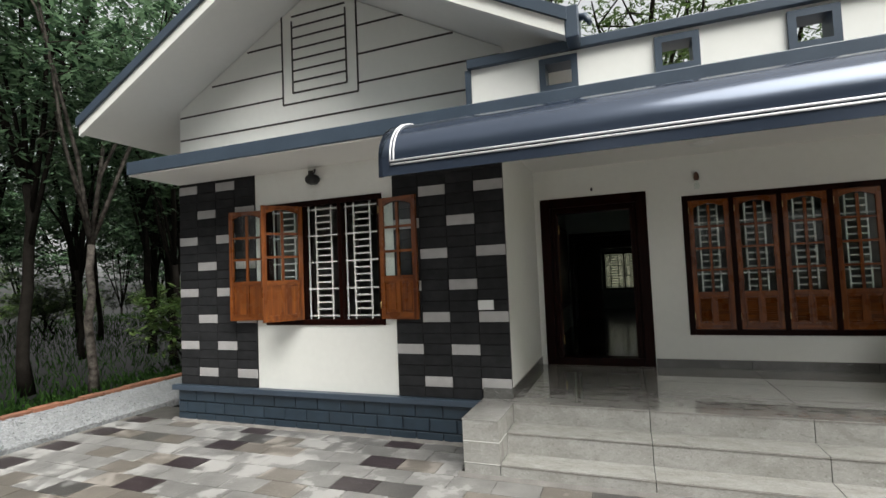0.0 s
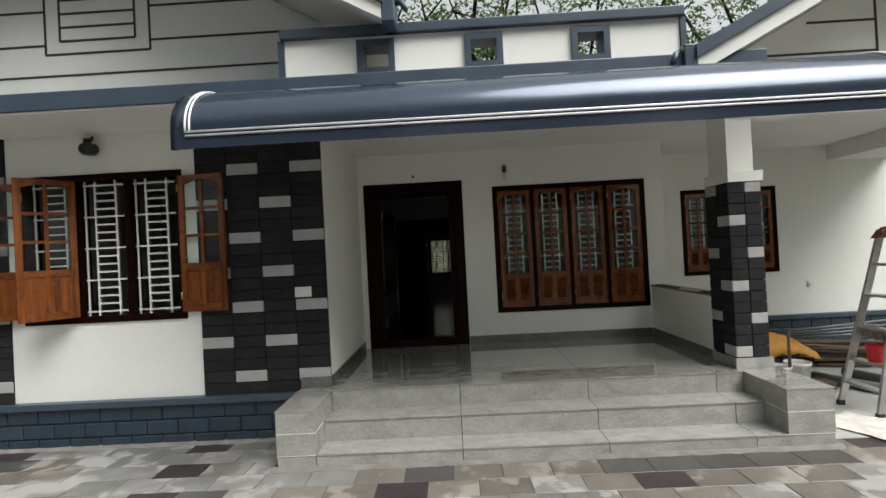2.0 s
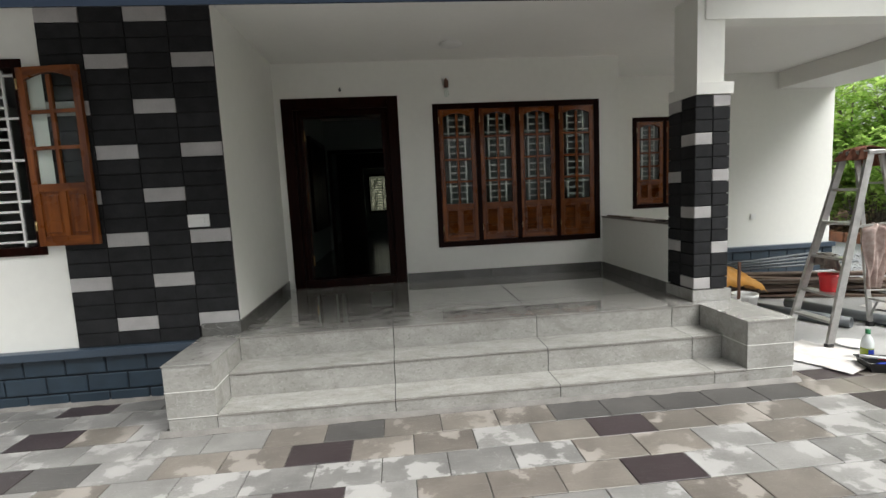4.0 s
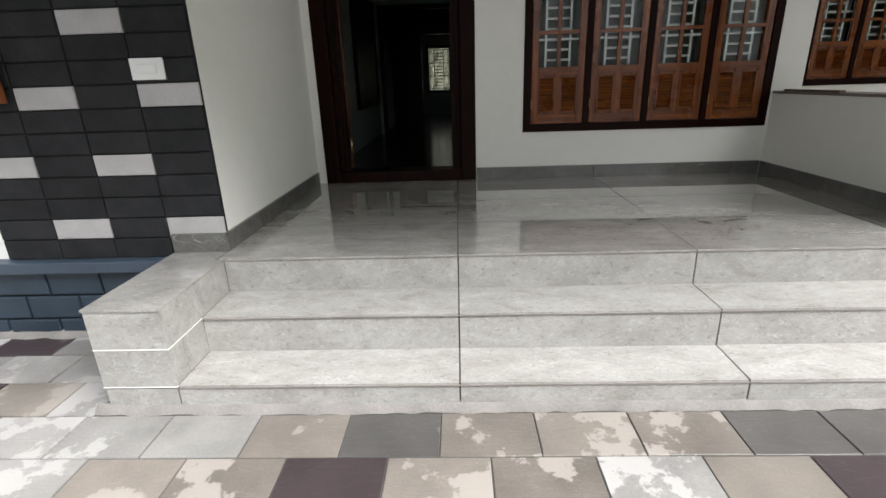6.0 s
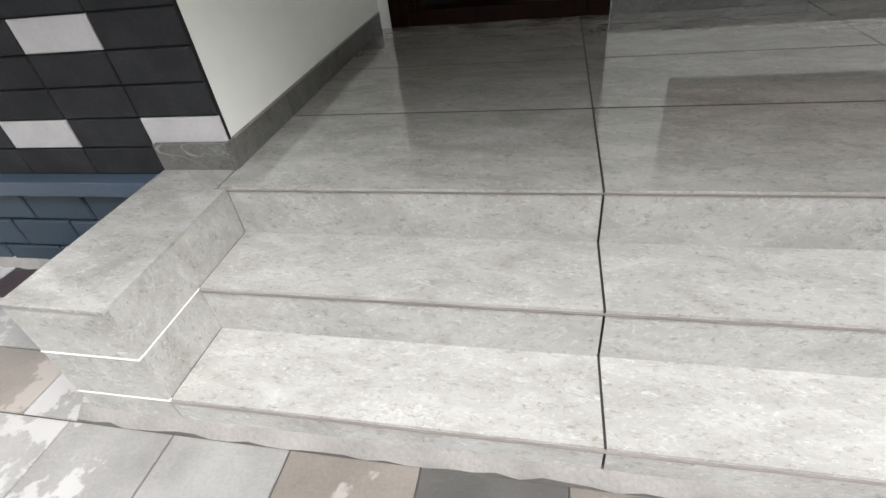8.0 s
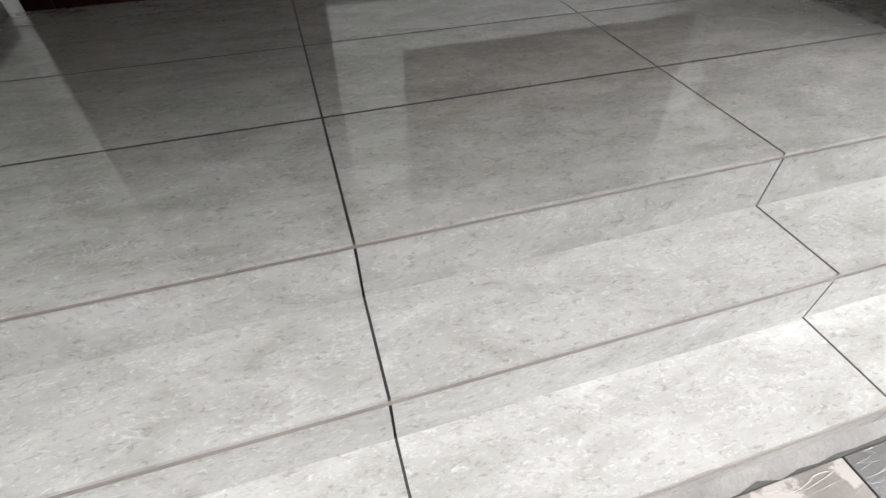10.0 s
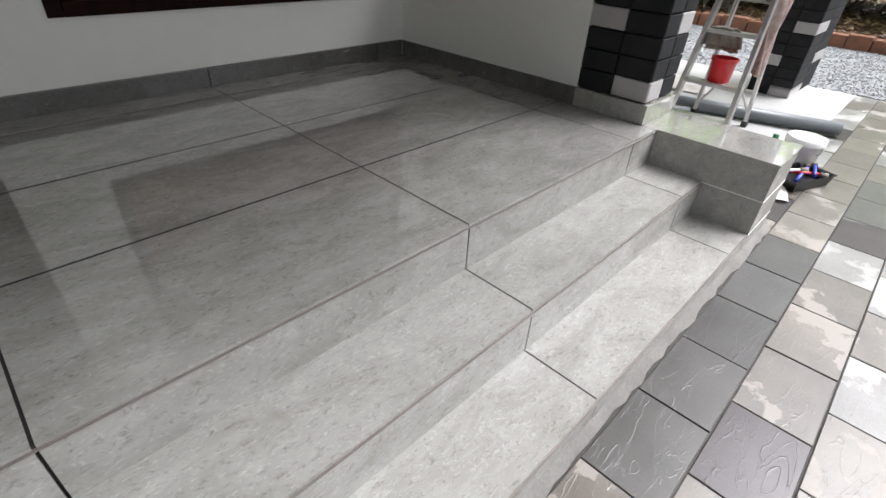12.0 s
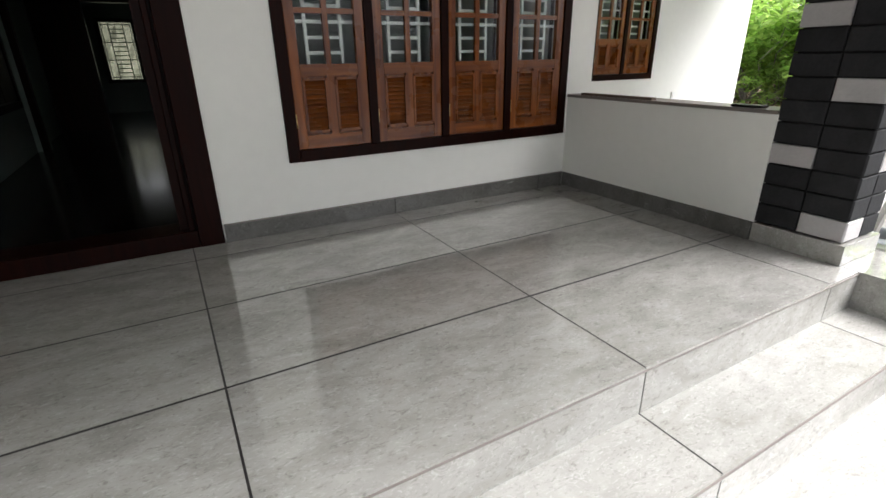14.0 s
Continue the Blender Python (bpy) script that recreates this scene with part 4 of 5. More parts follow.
door = tagged(new("door_1"), "dark mahogany front door frame with the teak door standing open", "door", kind="structure")
fx = 0.205
dy0 = BACK + 0.005
for xa, xb in ((DOOR[0], DOOR[0] + fx), (DOOR[1] - fx, DOOR[1])):
    inner = 1 if xa == DOOR[0] else -1
    part("jamb", boxes((xa, xb, dy0 + 0.03, dy0 + 0.2, FLOOR, DOOR[3])), FRAME_WOOD, door)
    a, b = (xa, xa + 0.125) if inner > 0 else (xb - 0.125, xb)
    part("architrave", boxes((a, b, dy0 - 0.02, dy0 + 0.03, FLOOR, DOOR[3]), bevel=0.006), FRAME_WOOD, door)
    a, b = (xa + 0.135, xa + 0.165) if inner > 0 else (xb - 0.165, xb - 0.135)
    part("bead", boxes((a, b, dy0 + 0.005, dy0 + 0.03, FLOOR, DOOR[3] - 0.14), bevel=0.005), FRAME_WOOD, door)
part("head", boxes((DOOR[0] + 0.125, DOOR[1] - 0.125, dy0 - 0.018, dy0 + 0.2, DOOR[3] - 0.125, DOOR[3]), (DOOR[0] + fx, DOOR[1] - fx, dy0 + 0.02, dy0 + 0.2, DOOR[3] - 0.2, DOOR[3] - 0.12)), FRAME_WOOD, door)
part("threshold", boxes((DOOR[0] + 0.125, DOOR[1] - 0.125, dy0 - 0.015, dy0 + 0.2, FLOOR, FLOOR + 0.095), bevel=0.004), FRAME_WOOD, door)
dl = new("door_leaf")
dl.parent = door
dl.matrix_basis = pose(DOOR[0] + fx + 0.005, BACK + 0.15, FLOOR + 0.1, 0, 0, 101)
dl["label"] = "teak door leaf standing open inwards"
part("leaf_board", boxes((0, 0.92, 0.0, 0.04, 0, 1.90), bevel=0.004), TEAK, dl)
part("lock_rail", boxes((0.1, 0.82, -0.006, 0.046, 0.85, 1.05)), TEAK_H, dl)
for z in (0.15, 1.65):
    bm = bmesh.new()
    rod(bm, (-0.004, -0.008, z), (-0.004, -0.008, z + 0.12), 0.010, n=8)
    part("hinge", bm, BRASS, dl, "brass butt hinge")

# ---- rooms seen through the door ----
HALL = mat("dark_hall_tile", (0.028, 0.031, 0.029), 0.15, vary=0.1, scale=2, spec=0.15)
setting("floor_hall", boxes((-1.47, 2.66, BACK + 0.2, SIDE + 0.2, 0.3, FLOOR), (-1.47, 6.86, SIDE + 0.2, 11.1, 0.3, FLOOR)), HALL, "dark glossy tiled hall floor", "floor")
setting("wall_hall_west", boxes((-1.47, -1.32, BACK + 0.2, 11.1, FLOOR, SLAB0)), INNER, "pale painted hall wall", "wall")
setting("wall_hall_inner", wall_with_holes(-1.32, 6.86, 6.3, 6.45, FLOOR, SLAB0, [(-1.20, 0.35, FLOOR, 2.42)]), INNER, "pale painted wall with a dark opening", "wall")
setting("trim_hall_opening", boxes((-1.26, -1.19, 6.24, 6.3, FLOOR, 2.48), (0.34, 0.41, 6.24, 6.3, FLOOR, 2.48), (-1.19, 0.34, 6.24, 6.3, 2.41, 2.48)), FRAME_WOOD, "dark timber trim round the hall opening", "trim")
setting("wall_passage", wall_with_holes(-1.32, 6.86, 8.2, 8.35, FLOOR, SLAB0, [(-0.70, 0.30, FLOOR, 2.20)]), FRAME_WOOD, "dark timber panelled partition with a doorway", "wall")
WIN_B = (-0.78, 0.45, 1.02, 2.18)
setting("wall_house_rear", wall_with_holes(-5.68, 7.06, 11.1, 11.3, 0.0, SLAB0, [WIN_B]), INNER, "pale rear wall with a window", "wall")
wb, _, _ = window("window_4", WIN_B, 11.1, 2, False, False, "dark framed rear window with bars", proud=0.0)
setting("ceiling_hall", boxes((-1.47, 2.66, BACK + 0.2, SIDE + 0.2, SLAB0, SLAB0 + 0.15), (-1.47, 6.86, SIDE + 0.2, 11.1, SLAB0, SLAB0 + 0.15)), CEIL, "white hall ceiling", "ceiling")
wc = tagged(new("window_5"), "dark timber window in the hall wall, shutters closed", "window", kind="structure")
part("frame", boxes((-1.32, -1.27, 4.35, 4.42, 0.97, 2.55), (-1.32, -1.27, 5.95, 6.02, 0.97, 2.55), (-1.32, -1.27, 4.42, 5.95, 0.97, 1.04), (-1.32, -1.27, 4.42, 5.95, 2.48, 2.55)), FRAME_WOOD, wc)
for k in range(3):
    part("shutter", boxes((-1.31, -1.285, 4.425 + k * 0.508, 4.925 + k * 0.508, 1.05, 2.47), bevel=0.004), FRAME_WOOD, wc)

# overgrown bank close behind the rear window
rb = random.Random(12)
bm = bmesh.new()
grid = [[bm.verts.new((-6 + 0.18 * i, 12.5 + 0.34 * k + rb.uniform(-0.12, 0.12), -0.1 + 0.30 * k + rb.uniform(-0.08, 0.08))) for k in range(11)] for i in range(70)]
for i in range(69):
    for k in range(10):
        bm.faces.new((grid[i][k], grid[i + 1][k], grid[i + 1][k + 1], grid[i][k + 1]))
setting("ground_bank", bm, mat("dry_laterite_bank", (0.085, 0.085, 0.055), 0.95, vary=0.35, scale=5, fine=22, bump=0.8, bump_scale=14, tint=(0.035, 0.04, 0.018)), "dry brown earth bank behind the house", "bank")

# ---- fittings on the walls ----
lamp = empty("wall_lamp", "black outdoor wall lamp with a curled arm, unlit", "lamp")
bm = bmesh.new()
lathe(bm, [(0.0, 0.0), (0.055, 0.0), (0.082, 0.03), (0.086, 0.065), (0.07, 0.095), (0.03, 0.11), (0.0, 0.112)], 20, (-3.50, 0.07, 2.845))
part("shade", bm, BLACK, lamp)
bm = bmesh.new()
tube(bm, [(-3.50, 0.07, 2.95), (-3.53, 0.075, 2.985), (-3.56, 0.10, 3.01), (-3.58, 0.14, 3.005), (-3.585, 0.163, 2.99)], [0.011] * 5, 8)
tube(bm, [(-3.50, 0.07, 2.95), (-3.47, 0.075, 2.99), (-3.475, 0.09, 3.02), (-3.50, 0.10, 3.015)], [0.009] * 4, 8)
part("arm", bm, BLACK, lamp)
part("wall_plate", boxes((-3.62, -3.55, 0.152, 0.1645, 2.94, 3.03), bevel=0.004), BLACK, lamp)

holder = empty("bulb_holder", "small brown bulb holder with a clear bulb on the wall", "lamp fitting")
part("plate", boxes((0.70, 0.79, BACK - 0.014, BACK - 0.001, 2.83, 2.88), bevel=0.004), PLASTIC_WHITE, holder)
bm = bmesh.new()
lathe(bm, [(0.0, 0.0), (0.024, 0.0), (0.030, 0.03), (0.026, 0.075), (0.012, 0.10), (0.0, 0.102)], 16, (0.745, BACK - 0.045, 2.745))
part("cup", bm, RUST, holder)
bm = bmesh.new()
lathe(bm, [(0.013, 0.0), (0.016, -0.02), (0.030, -0.055), (0.033, -0.08), (0.024, -0.105), (0.0, -0.115)], 18, (0.745, BACK - 0.045, 2.745))
part("bulb", bm, GLASS, holder, "clear glass bulb")
bm = bmesh.new()
rod(bm, (0.745, BACK - 0.045, 2.84), (0.745, BACK - 0.006, 2.855), 0.01)
part("stub", bm, PLASTIC_WHITE, holder)

jb = empty("wire_stub", "capped wire stub in a small wall box above the door", "wire")
bm = bmesh.new()
lathe(bm, [(0.0, 0.0), (0.014, 0.0), (0.014, 0.03), (0.0, 0.034)], 12, (-0.49, BACK - 0.02, 2.74))
part("cap", bm, BLACK, jb)
bm = bmesh.new()
rod(bm, (-0.49, BACK - 0.02, 2.77), (-0.488, BACK, 2.785), 0.005)
part("wire", bm, BLACK, jb)

cl = empty("ceiling_light", "round white flush ceiling light, off", "ceiling light")
bm = bmesh.new()
lathe(bm, [(0.0, -0.03), (0.085, -0.028), (0.10, -0.018), (0.105, -0.001)], 28, (0.75, 1.38, SLAB0))
part("diffuser", bm, PLASTIC_WHITE, cl)
bm = bmesh.new()
lathe(bm, [(0.10, -0.020), (0.118, -0.016), (0.12, -0.001)], 28, (0.75, 1.38, SLAB0))
part("ring", bm, PLASTIC_WHITE, cl)


def switch(name, x0, x1, y, z0, z1, label):
    sw = empty(name, label, "switch")
    part("plate", boxes((x0, x1, y - 0.012, y, z0, z1), bevel=0.003), PLASTIC_WHITE, sw)
    w = x1 - x0
    part("rocker", boxes((x0 + w * 0.22, x1 - w * 0.22, y - 0.017, y - 0.011, z0 + (z1 - z0) * 0.28, z1 - (z1 - z0) * 0.28), bevel=0.002), PLASTIC_WHITE, sw)
    return sw


switch("switch_plate", -1.565, -1.40, CLAD_Y, 1.345, 1.445, "white switch plate on the charcoal cladding")
switch("socket_plate", 5.68, 5.77, SIDE, 0.86, 0.95, "white socket plate on the carport wall")
mt = empty("phone_case", "flat dark case lying on the half wall", "case")
part("case", boxes((2.66, 2.735, 0.60, 0.76, 1.1355, 1.148), bevel=0.005), BLACK, mt)


before_carport = set(bpy.data.objects)
# ---- things standing in the carport ----
def bar(bm, a, b, w, d):
    """Rectangular bar from a to b."""
    a, b = Vector(a), Vector(b)
    ax = (b - a).normalized()
    u = ax.cross(Vector((1, 0, 0)))
    u = (u if u.length > 0.2 else ax.cross(Vector((0, 1, 0)))).normalized()
    t = ax.cross(u)
    ring = [[bm.verts.new(p + u * w * i / 2 + t * d * j / 2) for i, j in ((-1, -1), (1, -1), (1, 1), (-1, 1))] for p in (a, b)]
    for k in range(4):
        bm.faces.new((ring[0][k], ring[0][(k + 1) % 4], ring[1][(k + 1) % 4], ring[1][k]))
    bm.faces.new(ring[0][::-1])
    bm.faces.new(ring[1])
    return bm


lad = empty("step_ladder", "worn aluminium step ladder standing open with rags on it", "ladder")
F = [Vector((3.83, 0.40, 0.02)), Vector((3.85, -0.03, 0.02))]
T = [Vector((4.235, 0.30, 1.72)), Vector((4.245, 0.06, 1.72))]
B = [Vector((4.79, 0.48, 0.02)), Vector((4.81, 0.06, 0.02))]
TB = [Vector((4.36, 0.29, 1.70)), Vector((4.37, 0.07, 1.70))]
for f, t in zip(F, T):
    part("rail", bar(bmesh.new(), f, t, 0.028, 0.065), ALU, lad)
for f, t in zip(B, TB):
    part("rear_leg", bar(bmesh.new(), f, t, 0.024, 0.045), ALU, lad)
for z in (0.235, 0.465, 0.79, 1.10, 1.40):
    k = (z - 0.02) / 1.70
    a, b = F[0].lerp(T[0], k), F[1].lerp(T[1], k)
    part("tread", boxes((a.x - 0.025, a.x + 0.075, b.y + 0.012, a.y - 0.012, z - 0.012, z + 0.012), bevel=0.003), ALU, lad)
for z in (0.30, 0.95, 1.45):
    k = (z - 0.02) / 1.68
    a, b = B[0].lerp(TB[0], k), B[1].lerp(TB[1], k)
    part("rear_bar", bar(bmesh.new(), a, b, 0.02, 0.02), ALU, lad)
for i in (0, 1):
    part("brace", bar(bmesh.new(), B[i].lerp(TB[i], 0.05), B[0].lerp(TB[0], 0.165).lerp(B[1].lerp(TB[1], 0.165), 0.25 + 0.5 * i), 0.014, 0.014), ALU, lad)
    part("spreader", bar(bmesh.new(), F[i].lerp(T[i], 0.62), B[i].lerp(TB[i], 0.64), 0.02, 0.006), ALU, lad)
for v in F + B:
    part("foot", boxes((v.x - 0.035, v.x + 0.03, v.y - 0.022, v.y + 0.022, 0.0, 0.05), bevel=0.006), BLACK, lad, "black rubber foot")
part("top_cap", boxes((4.205, 4.40, 0.03, 0.33, 1.705, 1.745), bevel=0.008), ALU, lad)


def drape(name, label, category, path, width, along, material, seed, sag=0.02, n=22):
    """A hanging cloth: follows path, folds across along."""
    rnd = random.Random(seed)
    ph = [rnd.uniform(0, 6.28) for _ in range(4)]
    pts = [Vector(p) for p in path]
    along = Vector(along).normalized()
    bm = bmesh.new()
    rows = []
    total = len(pts) - 1
    for i in range(n * total // 2 + 1):
        u = i / (n * total // 2) * total
        k = min(int(u), total - 1)
        p = pts[k].lerp(pts[k + 1], u - k)
        w = width * (0.72 + 0.28 * math.sin(ph[0] + u * 1.7))
        row = []
        for j in range(n + 1):
            v = j / n - 0.5
            fold = sag * (math.sin(v * 17 + ph[1] + u) + 0.6 * math.sin(v * 31 + ph[2] - u * 2))
            side = along.cross(Vector((0, 0, 1)))
            row.append(bm.verts.new(p + along * v * w + side * fold + Vector((0, 0, -0.25 * sag * math.sin(v * 9 + ph[3])))))
        rows.append(row)
    for a, b in zip(rows, rows[1:]):
        for j in range(n):
            bm.faces.new((a[j], a[j + 1], b[j + 1], b[j])).smooth = True
    ob = tagged(part(name, bm, material), label, category)
    md = ob.modifiers.new("thick", "SOLIDIFY")
    md.thickness = 0.004
    return ob


drape("rag", "rust brown rag bunched over the ladder top", "rag", [(4.17, 0.18, 1.66), (4.22, 0.18, 1.765), (4.31, 0.18, 1.785), (4.40, 0.18, 1.755), (4.44, 0.16, 1.60)], 0.30, (0, 1, 0), CLOTH_RUST, 3, 0.012)
drape("rag", "striped beige cloth hanging over the ladder's spreader bar", "rag", [(4.36, 0.10, 0.98), (4.36, 0.075, 1.09), (4.37, 0.03, 1.05), (4.34, 0.025, 0.80), (4.29, 0.02, 0.52)], 0.33, (1, 0.12, 0), CLOTH_RAG, 5, 0.028)
drape("rag", "grey brown cloth hanging over a ladder tread", "rag", [(4.03, 0.24, 0.70), (4.02, 0.24, 0.815), (4.08, 0.24, 0.82), (4.11, 0.24, 0.66)], 0.29, (0, 1, 0), CLOTH_GREY, 8, 0.014)


def pail(name, label, x, y, z, r, h, material, handle=True, lid=False, band=None):
    p = empty(name, label, "bucket")
    bm = bmesh.new()
    lathe(bm, [(0.0, 0.006), (r * 0.82, 0.0), (r * 0.84, 0.008), (r * 0.96, h * 0.86), (r * 1.03, h * 0.87), (r * 1.04, h), (r * 0.98, h), (r * 0.95, h * 0.9), (r * 0.80, 0.02), (0.0, 0.018)], 32, (x, y, z))
    part("body", bm, material, p)
    if lid:
        bm = bmesh.new()
        lathe(bm, [(0.0, h + 0.012), (r * 0.9, h + 0.012), (r * 0.93, h + 0.02), (r * 1.06, h + 0.018), (r * 1.07, h - 0.02)], 32, (x, y, z))
        part("lid", bm, PLASTIC_WHITE, p)
    if band:
        bm = bmesh.new()
        n0 = []
        for k in range(9):
            a = band[0] + (band[1] - band[0]) * k / 8
            for q, rr in ((0.12, 0.870), (0.80, 0.957)):
                n0.append(bm.verts.new((x + r * rr * math.cos(a) * 1.006, y + r * rr * math.sin(a) * 1.006, z + h * q)))
        for k in range(8):
            bm.faces.new((n0[2 * k], n0[2 * k + 2], n0[2 * k + 3], n0[2 * k + 1])).smooth = True
        part("label_band", bm, BLACK, p, "dark printed band")
    if handle:
        bm = bmesh.new()
        tube(bm, [(x + r * 1.05 * math.cos(t) * 0.25 - r * 0.2, y + r * 1.05 * math.cos(t), z + h * 0.88 - abs(math.sin(t)) * r * 0.75) for t in [math.pi * k / 12 for k in range(13)]], [0.004] * 13, 6)
        part("handle", bm, ALU, p)
    return p


pail("bucket", "small red plastic bucket standing on a ladder tread", 4.02, 0.17, 0.477, 0.085, 0.16, RED, False)
pail("bucket", "white plastic paint bucket with lid and a dark band", 4.16, -0.47, 0.0, 0.115, 0.21, PLASTIC_WHITE, True, True, (-1.5, -0.3))
pail("bucket", "dirty white paint bucket by the low wall", 3.60, 0.98, 0.0, 0.13, 0.27, PLASTIC_WHITE, True)
pail("bucket", "dirty white paint bucket by the low wall", 3.90, 1.10, 0.0, 0.13, 0.27, PLASTIC_WHITE, True)

tarp = bmesh.new()
rows = []
rt = random.Random(11)
for i in range(25):
    row = []
    for j in range(17):
        u, v = i / 24, j / 16
        x, y = 3.42 + u * 0.95, 1.33 + v * 0.62
        bulge = math.sin(math.pi * u) ** 0.6 * math.sin(math.pi * v) ** 0.6
        zz = 0.30 + 0.22 * bulge + 0.06 * noise.noise((x * 6, y * 6, 3)) + 0.03 * noise.noise((x * 15, y * 15, 1)) - 0.10 * (1 - math.sin(math.pi * u) ** 0.4)
        row.append(tarp.verts.new((x, y, zz)))
    rows.append(row)
for a, b in zip(rows, rows[1:]):
    for j in range(16):
        tarp.faces.new((a[j], a[j + 1], b[j + 1], b[j])).smooth = True
tp = tagged(part("tarpaulin", tarp, CLOTH_ORANGE), "crumpled orange tarpaulin thrown over paint buckets", "tarpaulin")
tp.modifiers.new("thick", "SOLIDIFY").thickness = 0.006

bm = bmesh.new()
rod(bm, (3.70, 0.93, 0.0), (3.705, 0.935, 0.66), 0.018, 0.016, 10)
tagged(part("steel_rod", bm, RUST), "rusty steel rod standing upright by the buckets", "rod")
bm = boxes((3.98, 4.16, 0.86, 1.02, 0.0, 0.09), bevel=0.01)
tagged(part("wood_block", bm, PLANK), "rough brown wooden block on the cement floor", "block")

tray = empty("paint_tray", "black plastic paint tray with brushes lying in it", "tray")
bm = bmesh.new()
bt = [(-0.19, -0.11), (0.19, -0.11), (0.19, 0.11), (-0.19, 0.11)]
M = pose(3.88, -0.55, 0.0, 0, 0, -22)
lay = []
for sc, z in ((0.9, 0.0), (1.0, 0.075), (1.06, 0.078), (1.06, 0.07), (0.96, 0.07), (0.86, 0.012)):
    lay.append([bm.verts.new(M @ Vector((x * sc, y * sc, z))) for x, y in bt])
for a, b in zip(lay, lay[1:]):
    for k in range(4):
        bm.faces.new((a[k], a[(k + 1) % 4], b[(k + 1) % 4], b[k]))
bm.faces.new(lay[0][::-1])
bm.faces.new(lay[-1])
part("pan", bm, BLACK, tray)
BLUEP = mat("blue_plastic", (0.03, 0.06, 0.42), 0.4, vary=0.05)
for k, (mt_, p0, p1) in enumerate(((BLUEP, (-0.12, -0.06), (0.15, 0.05)), (RED, (-0.05, 0.07), (0.10, -0.06)), (PLASTIC_WHITE, (-0.17, 0.09), (0.02, 0.02)), (BLUEP, (0.02, -0.08), (0.17, 0.02)))):
    b_ = empty("paint_brush", "paint brush lying in the tray", "brush")
    bm = bmesh.new()
    rod(bm, M @ Vector((*p0, 0.055 + 0.008 * k)), M @ Vector((*p1, 0.065 + 0.008 * k)), 0.013, 0.010, 8)
    part("grip", bm, mt_, b_)
    bm = bmesh.new()
    d = (Vector(p1) - Vector(p0)).normalized()
    rod(bm, M @ Vector((*p1, 0.065 + 0.008 * k)), M @ Vector((p1[0] + d.x * 0.05, p1[1] + d.y * 0.05, 0.06 + 0.008 * k)), 0.016, 0.02, 8)
    part("bristles", bm, CLOTH_GREY, b_)

bt_ = empty("bottle", "clear plastic bottle with green liquid and a green cap", "bottle")
LIQ = mat("olive_liquid", (0.32, 0.40, 0.05), 0.2, vary=0.05)
CLEAR = mat("milky_clear_plastic", (0.72, 0.76, 0.74), 0.2, vary=0.03)
GREENCAP = mat("green_cap", (0.02, 0.16, 0.06), 0.4, vary=0.05)
bm = bmesh.new()
lathe(bm, [(0.0, 0.0), (0.042, 0.0), (0.045, 0.01), (0.045, 0.11)], 20, (3.90, -0.33, 0.0))
part("lower_body", bm, LIQ, bt_, "part filled with green liquid")
bm = bmesh.new()
lathe(bm, [(0.045, 0.11), (0.044, 0.15), (0.034, 0.19), (0.016, 0.215), (0.015, 0.23)], 20, (3.90, -0.33, 0.0))
part("upper_body", bm, CLEAR, bt_)
bm = bmesh.new()
lathe(bm, [(0.018, 0.225), (0.018, 0.262), (0.0, 0.264)], 16, (3.90, -0.33, 0.0))
part("cap", bm, GREENCAP, bt_)
bm = bmesh.new()
lv = []
for k in range(9):
    a_ = radians(-125 + 90 * k / 8)
    for q in (0.03, 0.10):
        lv.append(bm.verts.new((3.90 + 0.0458 * math.cos(a_), -0.33 + 0.0458 * math.sin(a_), q)))
for k in range(8):
    bm.faces.new((lv[2 * k], lv[2 * k + 2], lv[2 * k + 3], lv[2 * k + 1])).smooth = True
part("label", bm, BLUEP, bt_, "blue paper label")
bm = bmesh.new()
lathe(bm, [(0.0, 0.012), (0.10, 0.010), (0.14, 0.022), (0.145, 0.014), (0.10, 0.0), (0.0, 0.0)], 28, (4.13, 0.02, 0.0))
tagged(part("plastic_disc", bm, PLASTIC_WHITE), "loose white round plastic lid on the cement floor", "lid")


def sheet(name, label, cx, cy, w, d, rot, seed, z=0.004):
    bm = bmesh.new()
    rows = []
    n = 18
    m = pose(cx, cy, z, 0, 0, rot)
    for i in range(n + 1):
        row = []
        for j in range(n + 1):
            x, y = (i / n - 0.5) * w, (j / n - 0.5) * d
            e = 1 + 0.10 * noise.noise((x * 4 + seed, y * 4, 0))
            row.append(bm.verts.new(m @ Vector((x * e, y * e, 0.012 + 0.012 * noise.noise((x * 9, y * 9, seed)) + 0.008 * noise.noise((x * 25, y * 25, seed))))))
        rows.append(row)
    for a, b in zip(rows, rows[1:]):
        for j in range(n):
            bm.faces.new((a[j], a[j + 1], b[j + 1], b[j])).smooth = True
    return tagged(part(name, bm, SHEET), label, "sheet")


